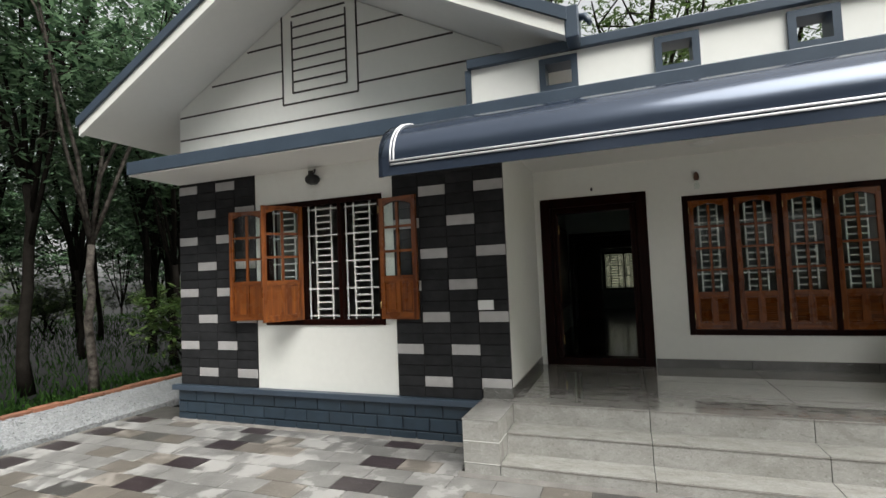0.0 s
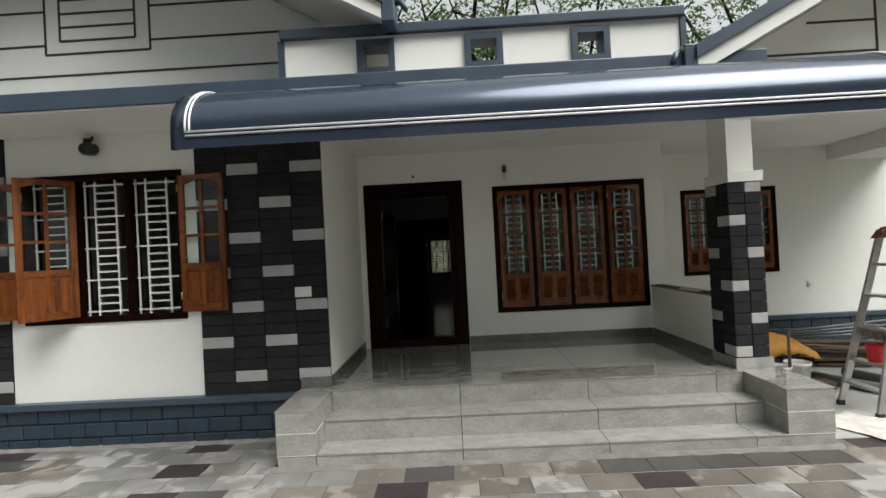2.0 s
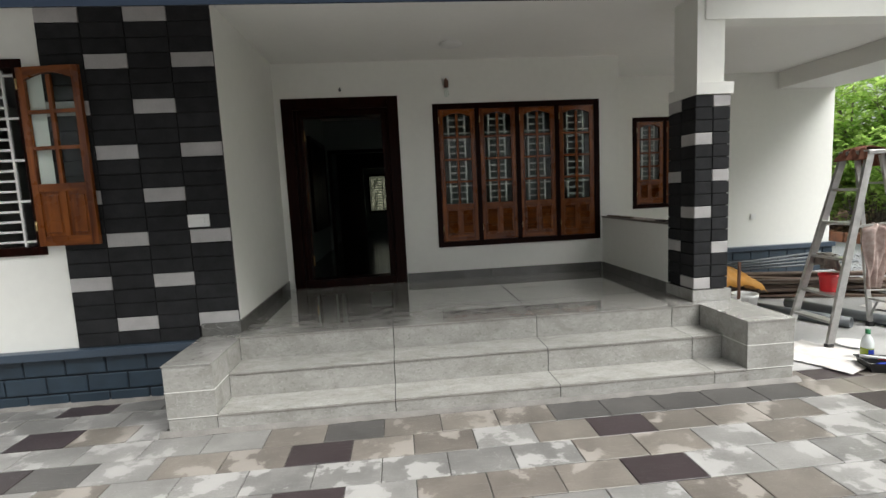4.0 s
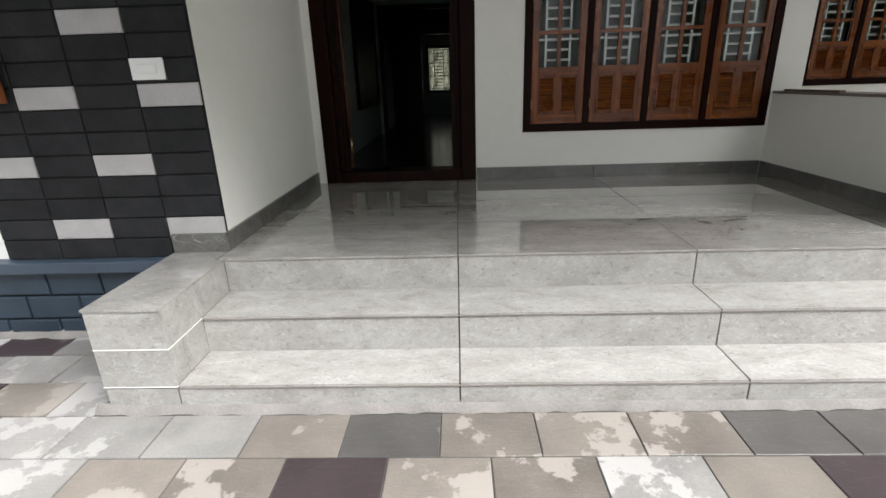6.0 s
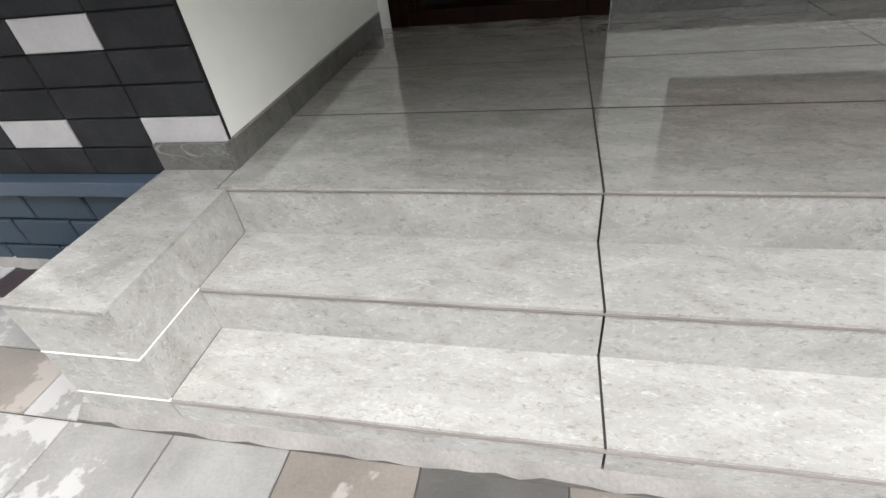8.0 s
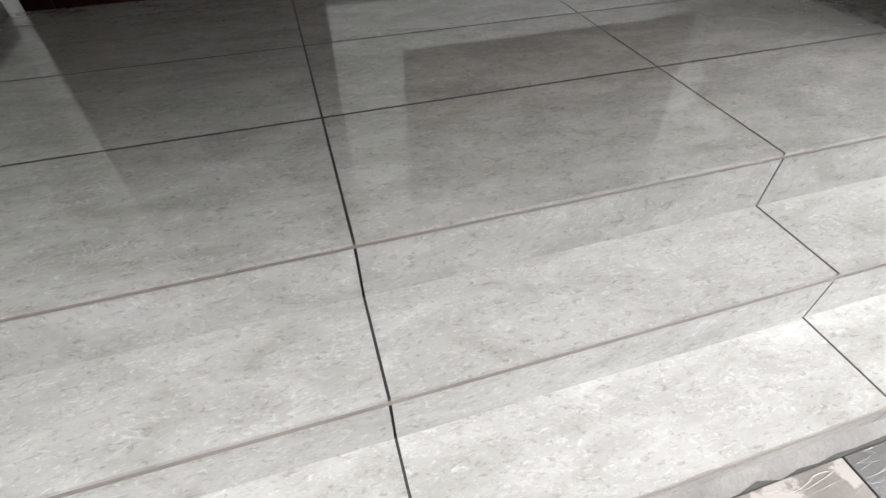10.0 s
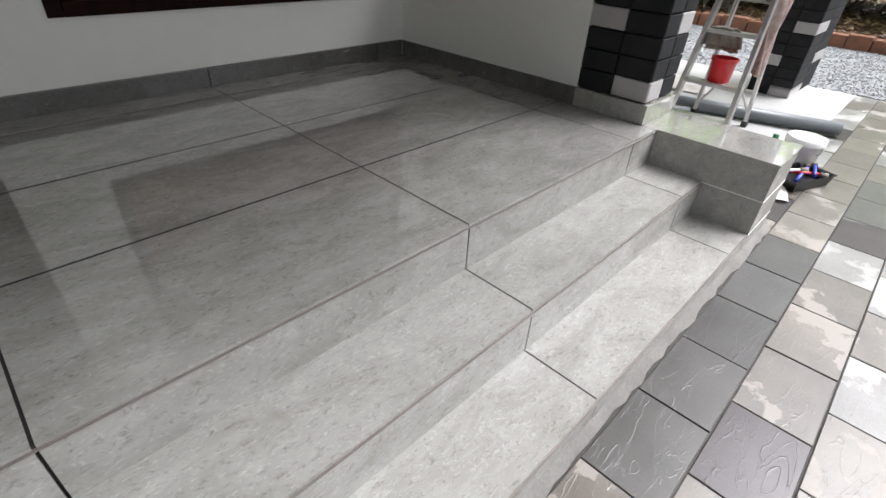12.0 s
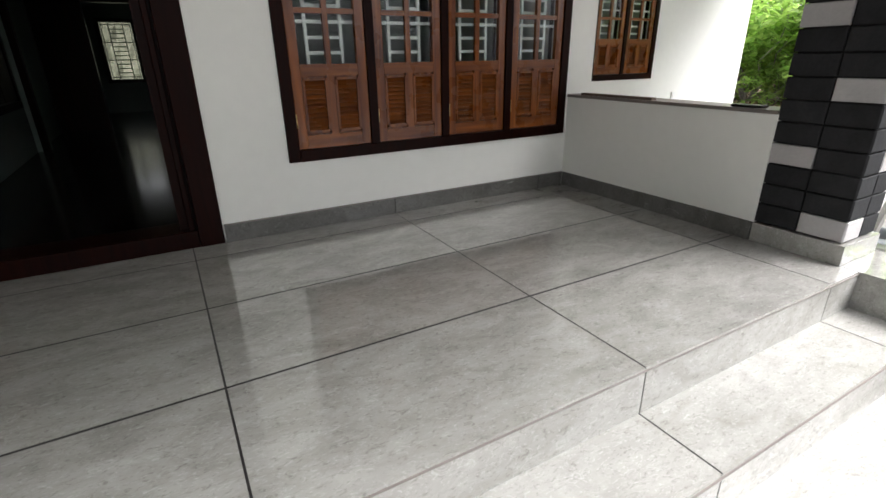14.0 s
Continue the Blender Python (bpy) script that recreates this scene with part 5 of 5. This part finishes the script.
sheet("paper_sheet", "crumpled white paint-spotted sheet on the floor", 3.65, -0.20, 0.62, 0.62, 25, 3)
sheet("paper_sheet", "white sheet spread on the carport floor", 5.75, 0.95, 0.7, 0.55, 12, 9)
for a, b, label in (((4.18, 1.25, 0.058), (4.55, 0.45, 0.058), "short grey plastic drain pipe on the floor"), ((4.62, 1.35, 0.062), (5.20, -0.55, 0.062), "long grey plastic drain pipe on the floor")):
    p = tagged(new("drain_pipe"), label, "pipe")
    a, b = Vector(a), Vector(b)
    ax = (b - a).normalized()
    u = ax.orthogonal().normalized()
    t = ax.cross(u)
    bm = bmesh.new()
    rings = [[bm.verts.new(q + r * (math.cos(k * math.pi / 12) * u + math.sin(k * math.pi / 12) * t)) for k in range(24)] for q, r in ((a, 0.055), (b, 0.055), (b, 0.049), (a, 0.049))]
    for i in range(4):
        r0, r1 = rings[i], rings[(i + 1) % 4]
        for k in range(24):
            f = bm.faces.new((r0[k], r0[(k + 1) % 24], r1[(k + 1) % 24], r1[k]))
            f.smooth = i in (0, 2)
    part("pipe", bm, PVC, p)
rp = random.Random(21)
for k in range(26):
    ln = rp.uniform(1.3, 2.4)
    zz = 0.03 + 0.034 * (k // 5)
    bm = boxes((-ln / 2, ln / 2, -rp.uniform(0.035, 0.075), rp.uniform(0.03, 0.07), -0.014, 0.014))
    ob = tagged(part("plank", bm, PLANK), "weathered brown plank in a loose pile by the wall", "plank", "plank pile")
    ob.matrix_basis = pose(5.35 + rp.uniform(-0.45, 0.55), 1.75 + 0.21 * (k % 5) + rp.uniform(-0.1, 0.1), zz, rp.uniform(-3, 3), rp.uniform(-1.5, 1.5), -14 + rp.uniform(-11, 11))
for k in range(4):
    bm = bmesh.new()
    rod(bm, (4.2 + 0.1 * k, 2.5 + 0.12 * k, 0.25), (6.4, 2.2 + 0.2 * k, 0.33 + 0.02 * k), 0.014, n=8)
    tagged(part("bamboo_pole", bm, PVC), "thin grey pole lying on the plank pile", "pole", "plank pile")

# they stand on the cement floor, a little below the porch's datum
SETTLE = Matrix.Translation((0, 0, YARD))
for o in set(bpy.data.objects) - before_carport:
    if o.parent is None:
        o.matrix_basis = SETTLE @ o.matrix_basis

# ---- yard edges ----
bm = boxes((-8.0, -6.56, -9, 14, -0.075, 0.02))
setting("gravel_bed_west", bm, GRAVEL, "strip of grey gravel beside the paving", "gravel")
bm = boxes((6.96, 10.05, -9, 14, -0.075, -0.03))
setting("gravel_bed_east", bm, GRAVEL, "strip of grey gravel beside the carport", "gravel")
bm = boxes((10.3, 80, -60, 60, -0.05, 0.06))
setting("ground_east", bm, SOIL, "brown earth strewn with dry leaves", "ground")


def scatter(name, label, category, rows, shape, material):
    """Many small alike shapes as one mesh."""
    verts, faces = [], []
    for m in rows:
        n0 = len(verts)
        verts += [m @ Vector(v) for v in shape[0]]
        faces += [tuple(n0 + i for i in f) for f in shape[1]]
    me = bpy.data.meshes.new(name)
    me.from_pydata(verts, [], faces)
    me.materials.append(material)
    return tagged(new(name, me), label, category, kind="stuff")


OCTA = ([(1, 0, 0), (0, 1, 0), (-1, 0, 0), (0, -1, 0), (0, 0, 0.7), (0, 0, -0.5)], [(0, 1, 4), (1, 2, 4), (2, 3, 4), (3, 0, 4), (1, 0, 5), (2, 1, 5), (3, 2, 5), (0, 3, 5)])
rg = random.Random(5)


def stones(x0, x1, y0, y1, z, n):
    out = []
    for _ in range(n):
        s = rg.uniform(0.008, 0.021)
        out.append(pose(rg.uniform(x0, x1), rg.uniform(y0, y1), z + s * 0.3, rg.uniform(-30, 30), rg.uniform(-30, 30), rg.uniform(0, 360)) @ Matrix.Diagonal((s, s * rg.uniform(0.6, 1), s * rg.uniform(0.5, 0.9), 1)))
    return out


scatter("gravel_stones", "loose grey gravel stones", "gravel", stones(-8.0, -6.5, -2.5, 7, 0.02, 11000) + stones(6.9, 10.1, -3.0, 4.5, -0.03, 15000), OCTA, STONE)
edge_e = setting("kerb_east", boxes((10.08, 10.26, -9, 14, -0.05, 0.13)), SOIL, "orange laterite block edging beside the gravel", "edging")
rk = random.Random(8)
y = -5.0
while y < 9:
    ln = rk.uniform(0.30, 0.42)
    bm = bmesh.new()
    box(bm, -0.11, 0.11, 0.008, ln - 0.008, -0.05, rk.uniform(0.15, 0.21), bevel=0.012)
    o = part("block", bm, LATERITE, edge_e)
    o.location = (10.15 + rk.uniform(-0.025, 0.025), y, 0)
    o.rotation_euler = (rk.uniform(-0.03, 0.03), rk.uniform(-0.05, 0.05), rk.uniform(-0.04, 0.04))
    y += ln
edge_w = setting("kerb_west", boxes((-8.16, -8.02, -9, 14, -0.055, 0.03)), SOIL, "low orange laterite edging beside the gravel", "edging")
y = -4.0
while y < 10:
    ln = rk.uniform(0.28, 0.4)
    bm = bmesh.new()
    box(bm, -0.075, 0.075, 0.006, ln - 0.006, -0.05, rk.uniform(0.045, 0.075), bevel=0.008)
    o = part("block", bm, LATERITE, edge_w)
    o.location = (-8.09 + rk.uniform(-0.015, 0.015), y, 0)
    y += ln
QUAD = ([(-0.5, -1, 0), (0.5, -1, 0.08), (0.35, 1, 0.1), (-0.35, 1, 0)], [(0, 1, 2, 3)])
rl = random.Random(15)
scatter("leaf_litter", "dry brown leaves on the earth", "leaf litter",
        [pose(10.3 + rl.random() ** 1.6 * 12, rl.uniform(-8, 12), 0.075 + rl.uniform(0, 0.03), rl.uniform(-30, 30), rl.uniform(-30, 30), rl.uniform(0, 360)) @ Matrix.Scale(rl.uniform(0.03, 0.075), 4) for _ in range(9000)], QUAD, LITTER)
BLADE_SHAPE = ([(-0.06, 0, 0), (0.06, 0, 0), (0.03, 0.12, 0.6), (0.0, 0.4, 1.0)], [(0, 1, 2), (0, 2, 3)])
rows = []
for _ in range(26000):
    x = -8.25 - rl.random() ** 1.7 * 22
    s = rl.uniform(0.06, 0.20) * (1 + (-8.25 - x) * 0.03)
    rows.append(pose(x, rl.uniform(-5, 24), -0.075, rl.uniform(-15, 15), rl.uniform(-15, 15), rl.uniform(0, 360)) @ Matrix.Scale(s, 4))
for _ in range(2500):
    rows.append(pose(-8.2 - rl.random() ** 2 * 1.2, rl.uniform(-4, 9), -0.075, rl.uniform(-25, 25), rl.uniform(-25, 25), rl.uniform(0, 360)) @ Matrix.Diagonal((0.35, 0.2, rl.uniform(0.08, 0.2), 1)))
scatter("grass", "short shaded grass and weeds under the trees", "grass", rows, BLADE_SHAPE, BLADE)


# ---- trees ----
def leaves(bm_rows, centres, per, size, spread, rnd, droop=0.5):
    """Whorls of leaves round each centre."""
    verts, faces = bm_rows
    for c in centres:
        yaw0 = rnd.uniform(0, 6.28)
        for k in range(per):
            a = yaw0 + k * 6.283 / per + rnd.uniform(-0.3, 0.3)
            d = Vector((math.cos(a), math.sin(a), -droop * rnd.uniform(0.3, 1.3)))
            d.normalize()
            side = d.cross(Vector((rnd.uniform(-0.4, 0.4), rnd.uniform(-0.4, 0.4), 1))).normalized()
            ln = size * rnd.uniform(0.7, 1.3)
            o = c + Vector((rnd.gauss(0, spread), rnd.gauss(0, spread), rnd.gauss(0, spread * 0.7)))
            n0 = len(verts)
            verts += [o, o + d * ln * 0.5 + side * ln * 0.2, o + d * ln, o + d * ln * 0.5 - side * ln * 0.2]
            faces.append((n0, n0 + 1, n0 + 2, n0 + 3))


def tree(name, label, height, fork, crown_r, crown_z, n_clusters, bark, leafm, seed, trunk_r=0.13, size=0.2, lean=0.4, limbs=7):
    """A forked tree: bent trunk, limbs, twigs and whorled leaves in uneven masses."""
    rnd = random.Random(seed)
    t = empty(name, label, "tree")
    bm = bmesh.new()
    lx, ly = rnd.uniform(-lean, lean), rnd.uniform(-lean, lean)
    trunk = [Vector((lx * (k / 6) ** 1.3 + rnd.uniform(-0.05, 0.05), ly * (k / 6) ** 1.3 + rnd.uniform(-0.05, 0.05), -0.08 + (fork + 0.08) * k / 6)) for k in range(7)]
    tube(bm, trunk, [trunk_r * (1.35 if k == 0 else 1.0 - 0.04 * k) for k in range(7)], 9)
    part("trunk", bm, bark, t)
    centres = []
    for i in range(limbs):
        a = i * 6.283 / limbs + rnd.uniform(-0.5, 0.5)
        top = height * rnd.uniform(0.6, 1.0)
        reach = crown_r * rnd.uniform(0.35, 0.95)
        base = trunk[-1] if i < 3 else trunk[rnd.randint(4, 6)]
        end = Vector((base.x + reach * math.cos(a), base.y + reach * math.sin(a), top))
        pts = []
        for k in range(6):
            u = k / 5
            p = base.lerp(end, u)
            p += Vector((rnd.uniform(-1, 1), rnd.uniform(-1, 1), 0)) * 0.16 * (u > 0) + Vector((0, 0, 0.12 * height * math.sin(math.pi * u) * 0.6))
            pts.append(p)
        bm = bmesh.new()
        r0 = trunk_r * rnd.uniform(0.4, 0.62)
        tube(bm, pts, [r0 * (1 - 0.8 * k / 5) for k in range(6)], 6)
        for _ in range(4):
            u = rnd.randint(2, 4)
            q = pts[u] + Vector((rnd.uniform(-1, 1), rnd.uniform(-1, 1), rnd.uniform(-0.5, 0.8))) * crown_r * 0.45
            tube(bm, [pts[u], pts[u].lerp(q, 0.5) + Vector((0, 0, 0.1)), q], [r0 * 0.35, r0 * 0.22, r0 * 0.08], 5)
            for _ in range(max(1, n_clusters // (limbs * 6))):
                centres.append(q + Vector((rnd.gauss(0, 0.45), rnd.gauss(0, 0.45), rnd.gauss(0, 0.35))) * crown_r * 0.33)
        part("limb", bm, bark, t)
        for k in range(n_clusters // (limbs * 3)):
            u = rnd.uniform(0.3, 1.05)
            p = base.lerp(end, u)
            centres.append(Vector((p.x, p.y, max(p.z, crown_z))) + Vector((rnd.gauss(0, 0.45), rnd.gauss(0, 0.45), rnd.gauss(0, 0.5))) * crown_r * 0.4)
    rows_ = ([], [])
    leaves(rows_, centres, 8, size, size * 0.35, rnd)
    me = bpy.data.meshes.new("crown")
    me.from_pydata(rows_[0], [], rows_[1])
    me.materials.append(leafm)
    c = new("crown", me)
    c.parent = t
    return t


def plant(variants, spots, rnd, lo=0.85, hi=1.15):
    """Copies of the variants at the spots (x, y, z)."""
    for i, (x, y, z) in enumerate(spots):
        src = variants[i % len(variants)]
        m = pose(x, y, z, 0, 0, rnd.uniform(0, 360))
        o = copy_thing(src, m)
        s_ = rnd.uniform(lo, hi)
        o.scale = (s_, s_, s_)
    for v in variants:
        for o in [*v.children_recursive, v]:
            bpy.data.objects.remove(o)


rt = random.Random(31)
RUBBER = "dark-trunked rubber tree in a shady plantation"
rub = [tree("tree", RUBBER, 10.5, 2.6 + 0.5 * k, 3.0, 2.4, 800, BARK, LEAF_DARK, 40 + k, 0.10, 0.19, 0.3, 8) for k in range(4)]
pale_rub = [tree("tree", "slim rubber tree with pale lichen on its forked trunk", 10.5, 2.9, 3.0, 3.3, 560, BARK_MOTTLED, LEAF_DARK, 47, 0.085, 0.19, 0.35, 6)]
plant(pale_rub, [(-8.75, 1.05, -0.075)], rt)
spots = [(-10.3, 3.9, -0.075), (-9.2, 5.6, -0.075), (-10.4, 0.9, -0.075), (-12.6, 5.2, -0.075), (-8.9, 8.4, -0.075), (-11.2, 8.8, -0.075)]
for i in range(4):
    for j in range(7):
        spots.append((-13.4 - 2.6 * i + rt.uniform(-0.9, 0.9), -3.5 + 3.5 * j + rt.uniform(-1.2, 1.2), -0.075))
plant(rub, spots, rt)
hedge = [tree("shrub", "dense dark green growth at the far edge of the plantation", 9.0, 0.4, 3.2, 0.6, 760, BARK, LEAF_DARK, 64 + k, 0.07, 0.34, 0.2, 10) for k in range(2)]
plant(hedge, [(-33 + rt.uniform(-2.5, 2.5), -14 + 2.3 * i, -0.075) for i in range(26)], rt, 0.9, 1.3)
bsh = [tree("shrub", "young green undergrowth bush", 1.5 + 0.5 * k, 0.25, 0.9, 0.3, 170, BARK, LEAF_BACK, 60 + k, 0.03, 0.14, 0.1, 6) for k in range(2)]
plant(bsh, [(-20 - rt.uniform(0, 17), rt.uniform(-8, 30), -0.075) for _ in range(90)] + [(-8.9, 3.05, -0.075), (-10.8, 6.4, -0.075)], rt, 0.5, 1.5)
wood = [tree("tree", "tall leafy tree behind the house", 13.5, 4.5, 4.2, 6.0, 760, BARK, LEAF_BACK, 70 + k, 0.2, 0.20, 0.6, 8) for k in range(3)]
spots = [(-6 + 4.3 * i + rt.uniform(-1.2, 1.2), 16.5 + rt.uniform(-1.5, 2.5), -0.075) for i in range(8)] + [(-16 + 7 * i, 26 + rt.uniform(-2, 2), -0.075) for i in range(7)]
spots += [(31 + rt.uniform(-2, 3), -12 + 8 * i, 0.05) for i in range(5)]
plant(wood, spots + [(0.3, 16.6, -0.075), (-2.6, 16.9, -0.075)], rt, 0.95, 1.25)
tall = [tree("tree", "tall dense tree across the yard", 13.0, 5.2, 4.4, 5.0, 950, BARK, LEAF_BACK, 120 + k, 0.2, 0.42, 0.6, 11) for k in range(2)]
plant(tall, [(-22 + 3.9 * i + rt.uniform(-0.8, 0.8), -15.5 + rt.uniform(-1.2, 1.2), -0.075) for i in range(13)], rt, 0.95, 1.15)
grn = [tree("tree", "fresh green garden tree with a slim pale trunk", 5.5 + k, 1.6, 2.2, 1.4, 380, BARK_PALE, LEAF_BRIGHT, 80 + k, 0.09, 0.22, 0.3, 7) for k in range(3)]
plant(grn, [(12.2, 2.8, 0.05), (12.6, 8.2, 0.05), (16.4, 3.0, 0.05), (16.5, 8.0, 0.05), (18.0, -1.5, 0.05), (14.5, 11, 0.05), (19, 3.5, 0.05), (18.5, 7, 0.05), (20, 11, 0.05), (15.5, -4.5, 0.05)], rt)
shr = [tree("shrub", "fresh green garden shrub", 1.7 + 0.5 * k, 0.3, 1.0, 0.35, 240, BARK_PALE, LEAF_BRIGHT, 90 + k, 0.03, 0.17, 0.12, 7) for k in range(3)]
plant(shr, [(11.4 + rt.random() ** 1.3 * 7, rt.uniform(-5, 11), 0.05) for _ in range(34)] + [(10.9 + rt.random() * 2.2, rt.uniform(2.5, 9.5), 0.05) for _ in range(18)] + [(13.2 + rt.random() * 5, rt.uniform(-5, 4), 0.05) for _ in range(34)], rt, 0.6, 1.6)

# ---- pavers ----
PX, PYY = 0.385, 0.2514
def paver_mesh(w, d, material):
    bm = bmesh.new()
    g, c = 0.003, 0.002
    o = [bm.verts.new(p) for p in ((g, g, -0.03), (w - g, g, -0.03), (w - g, d - g, -0.03), (g, d - g, -0.03))]
    k_ = [bm.verts.new(p) for p in ((g, g, -c), (w - g, g, -c), (w - g, d - g, -c), (g, d - g, -c))]
    i_ = [bm.verts.new(p) for p in ((g + c, g + c, 0), (w - g - c, g + c, 0), (w - g - c, d - g - c, 0), (g + c, d - g - c, 0))]
    bm.faces.new(i_)
    for a, b in ((o, k_), (k_, i_)):
        for k in range(4):
            j = (k + 1) % 4
            bm.faces.new((a[k], a[j], b[j], b[k]))
    return mesh_of("paver", bm, material)


kinds = {"light": PAVER_LIGHT, "warm": PAVER_WARM, "damp": PAVER_DAMP, "dark": PAVER_DARK}
full = {k: paver_mesh(PX, PYY, m) for k, m in kinds.items()}
rv = random.Random(77)
cut = {}
far = {k: [] for k in kinds}
for r in range(-4, 30):
    y1 = -0.619 - PYY * r
    y0 = y1 - PYY
    shift = -0.081 if r % 2 == 0 else 0.111
    k0 = -18
    for k in range(k0, 20):
        x0 = shift + PX * k
        x1 = x0 + PX
        lo, hi = -6.54, 6.94
        if r < 0:
            if x0 < -1.6 + PX:
                hi = -1.60
                if y1 > 0.2:
                    continue
            elif x1 > 3.06 and r == -1:
                lo = 3.06
            else:
                continue
        a, b = max(x0, lo), min(x1, hi)
        top = min(y1, 0.10) if r < 0 else y1
        if b - a < 0.06 or top - y0 < 0.05:
            continue
        mid = shift + PX * (k + 0.5)
        phase = (mid - 1.46) / (5 * PX)
        dark = r % 2 == 1 and abs(phase - round(phase)) < 0.06
        dark = dark or (r == -1 and a < -1.7 and abs((mid + 2.36) / (5 * PX) - round((mid + 2.36) / (5 * PX))) < 0.09)
        u = rv.random()
        if dark:
            kind = "dark"
        elif r == 0:
            kind = "damp" if (0.9 < mid < 3.0 or -0.5 < mid < 0.0) else ("warm" if mid > -1 else "light")
        elif r == 1 and mid > 0.5 and u < 0.25:
            kind = "damp"
        else:
            kind = "light" if u < 0.66 else ("warm" if u < 0.96 else "damp")
        if r <= 6 and -5.2 < mid < 5.6:
            if b - a > PX - 1e-4 and top - y0 > PYY - 1e-4:
                me = full[kind]
            else:
                key = (round(b - a, 3), round(top - y0, 3), kind)
                if key not in cut:
                    cut[key] = paver_mesh(b - a, top - y0, kinds[kind])
                me = cut[key]
            piece("paver", me, pavement, a, y0, YARD + rv.uniform(-0.0015, 0.0015))
        else:
            far[kind].append((a, b, y0, top))
for kind, rows in far.items():
    bm = bmesh.new()
    for a, b, y0, y1 in rows:
        box(bm, a + 0.003, b - 0.003, y0 + 0.003, y1 - 0.003, YARD - 0.03, YARD)
    ob = part("pavers", bm, kinds[kind], pavement)
    ob["kind"] = "stuff"
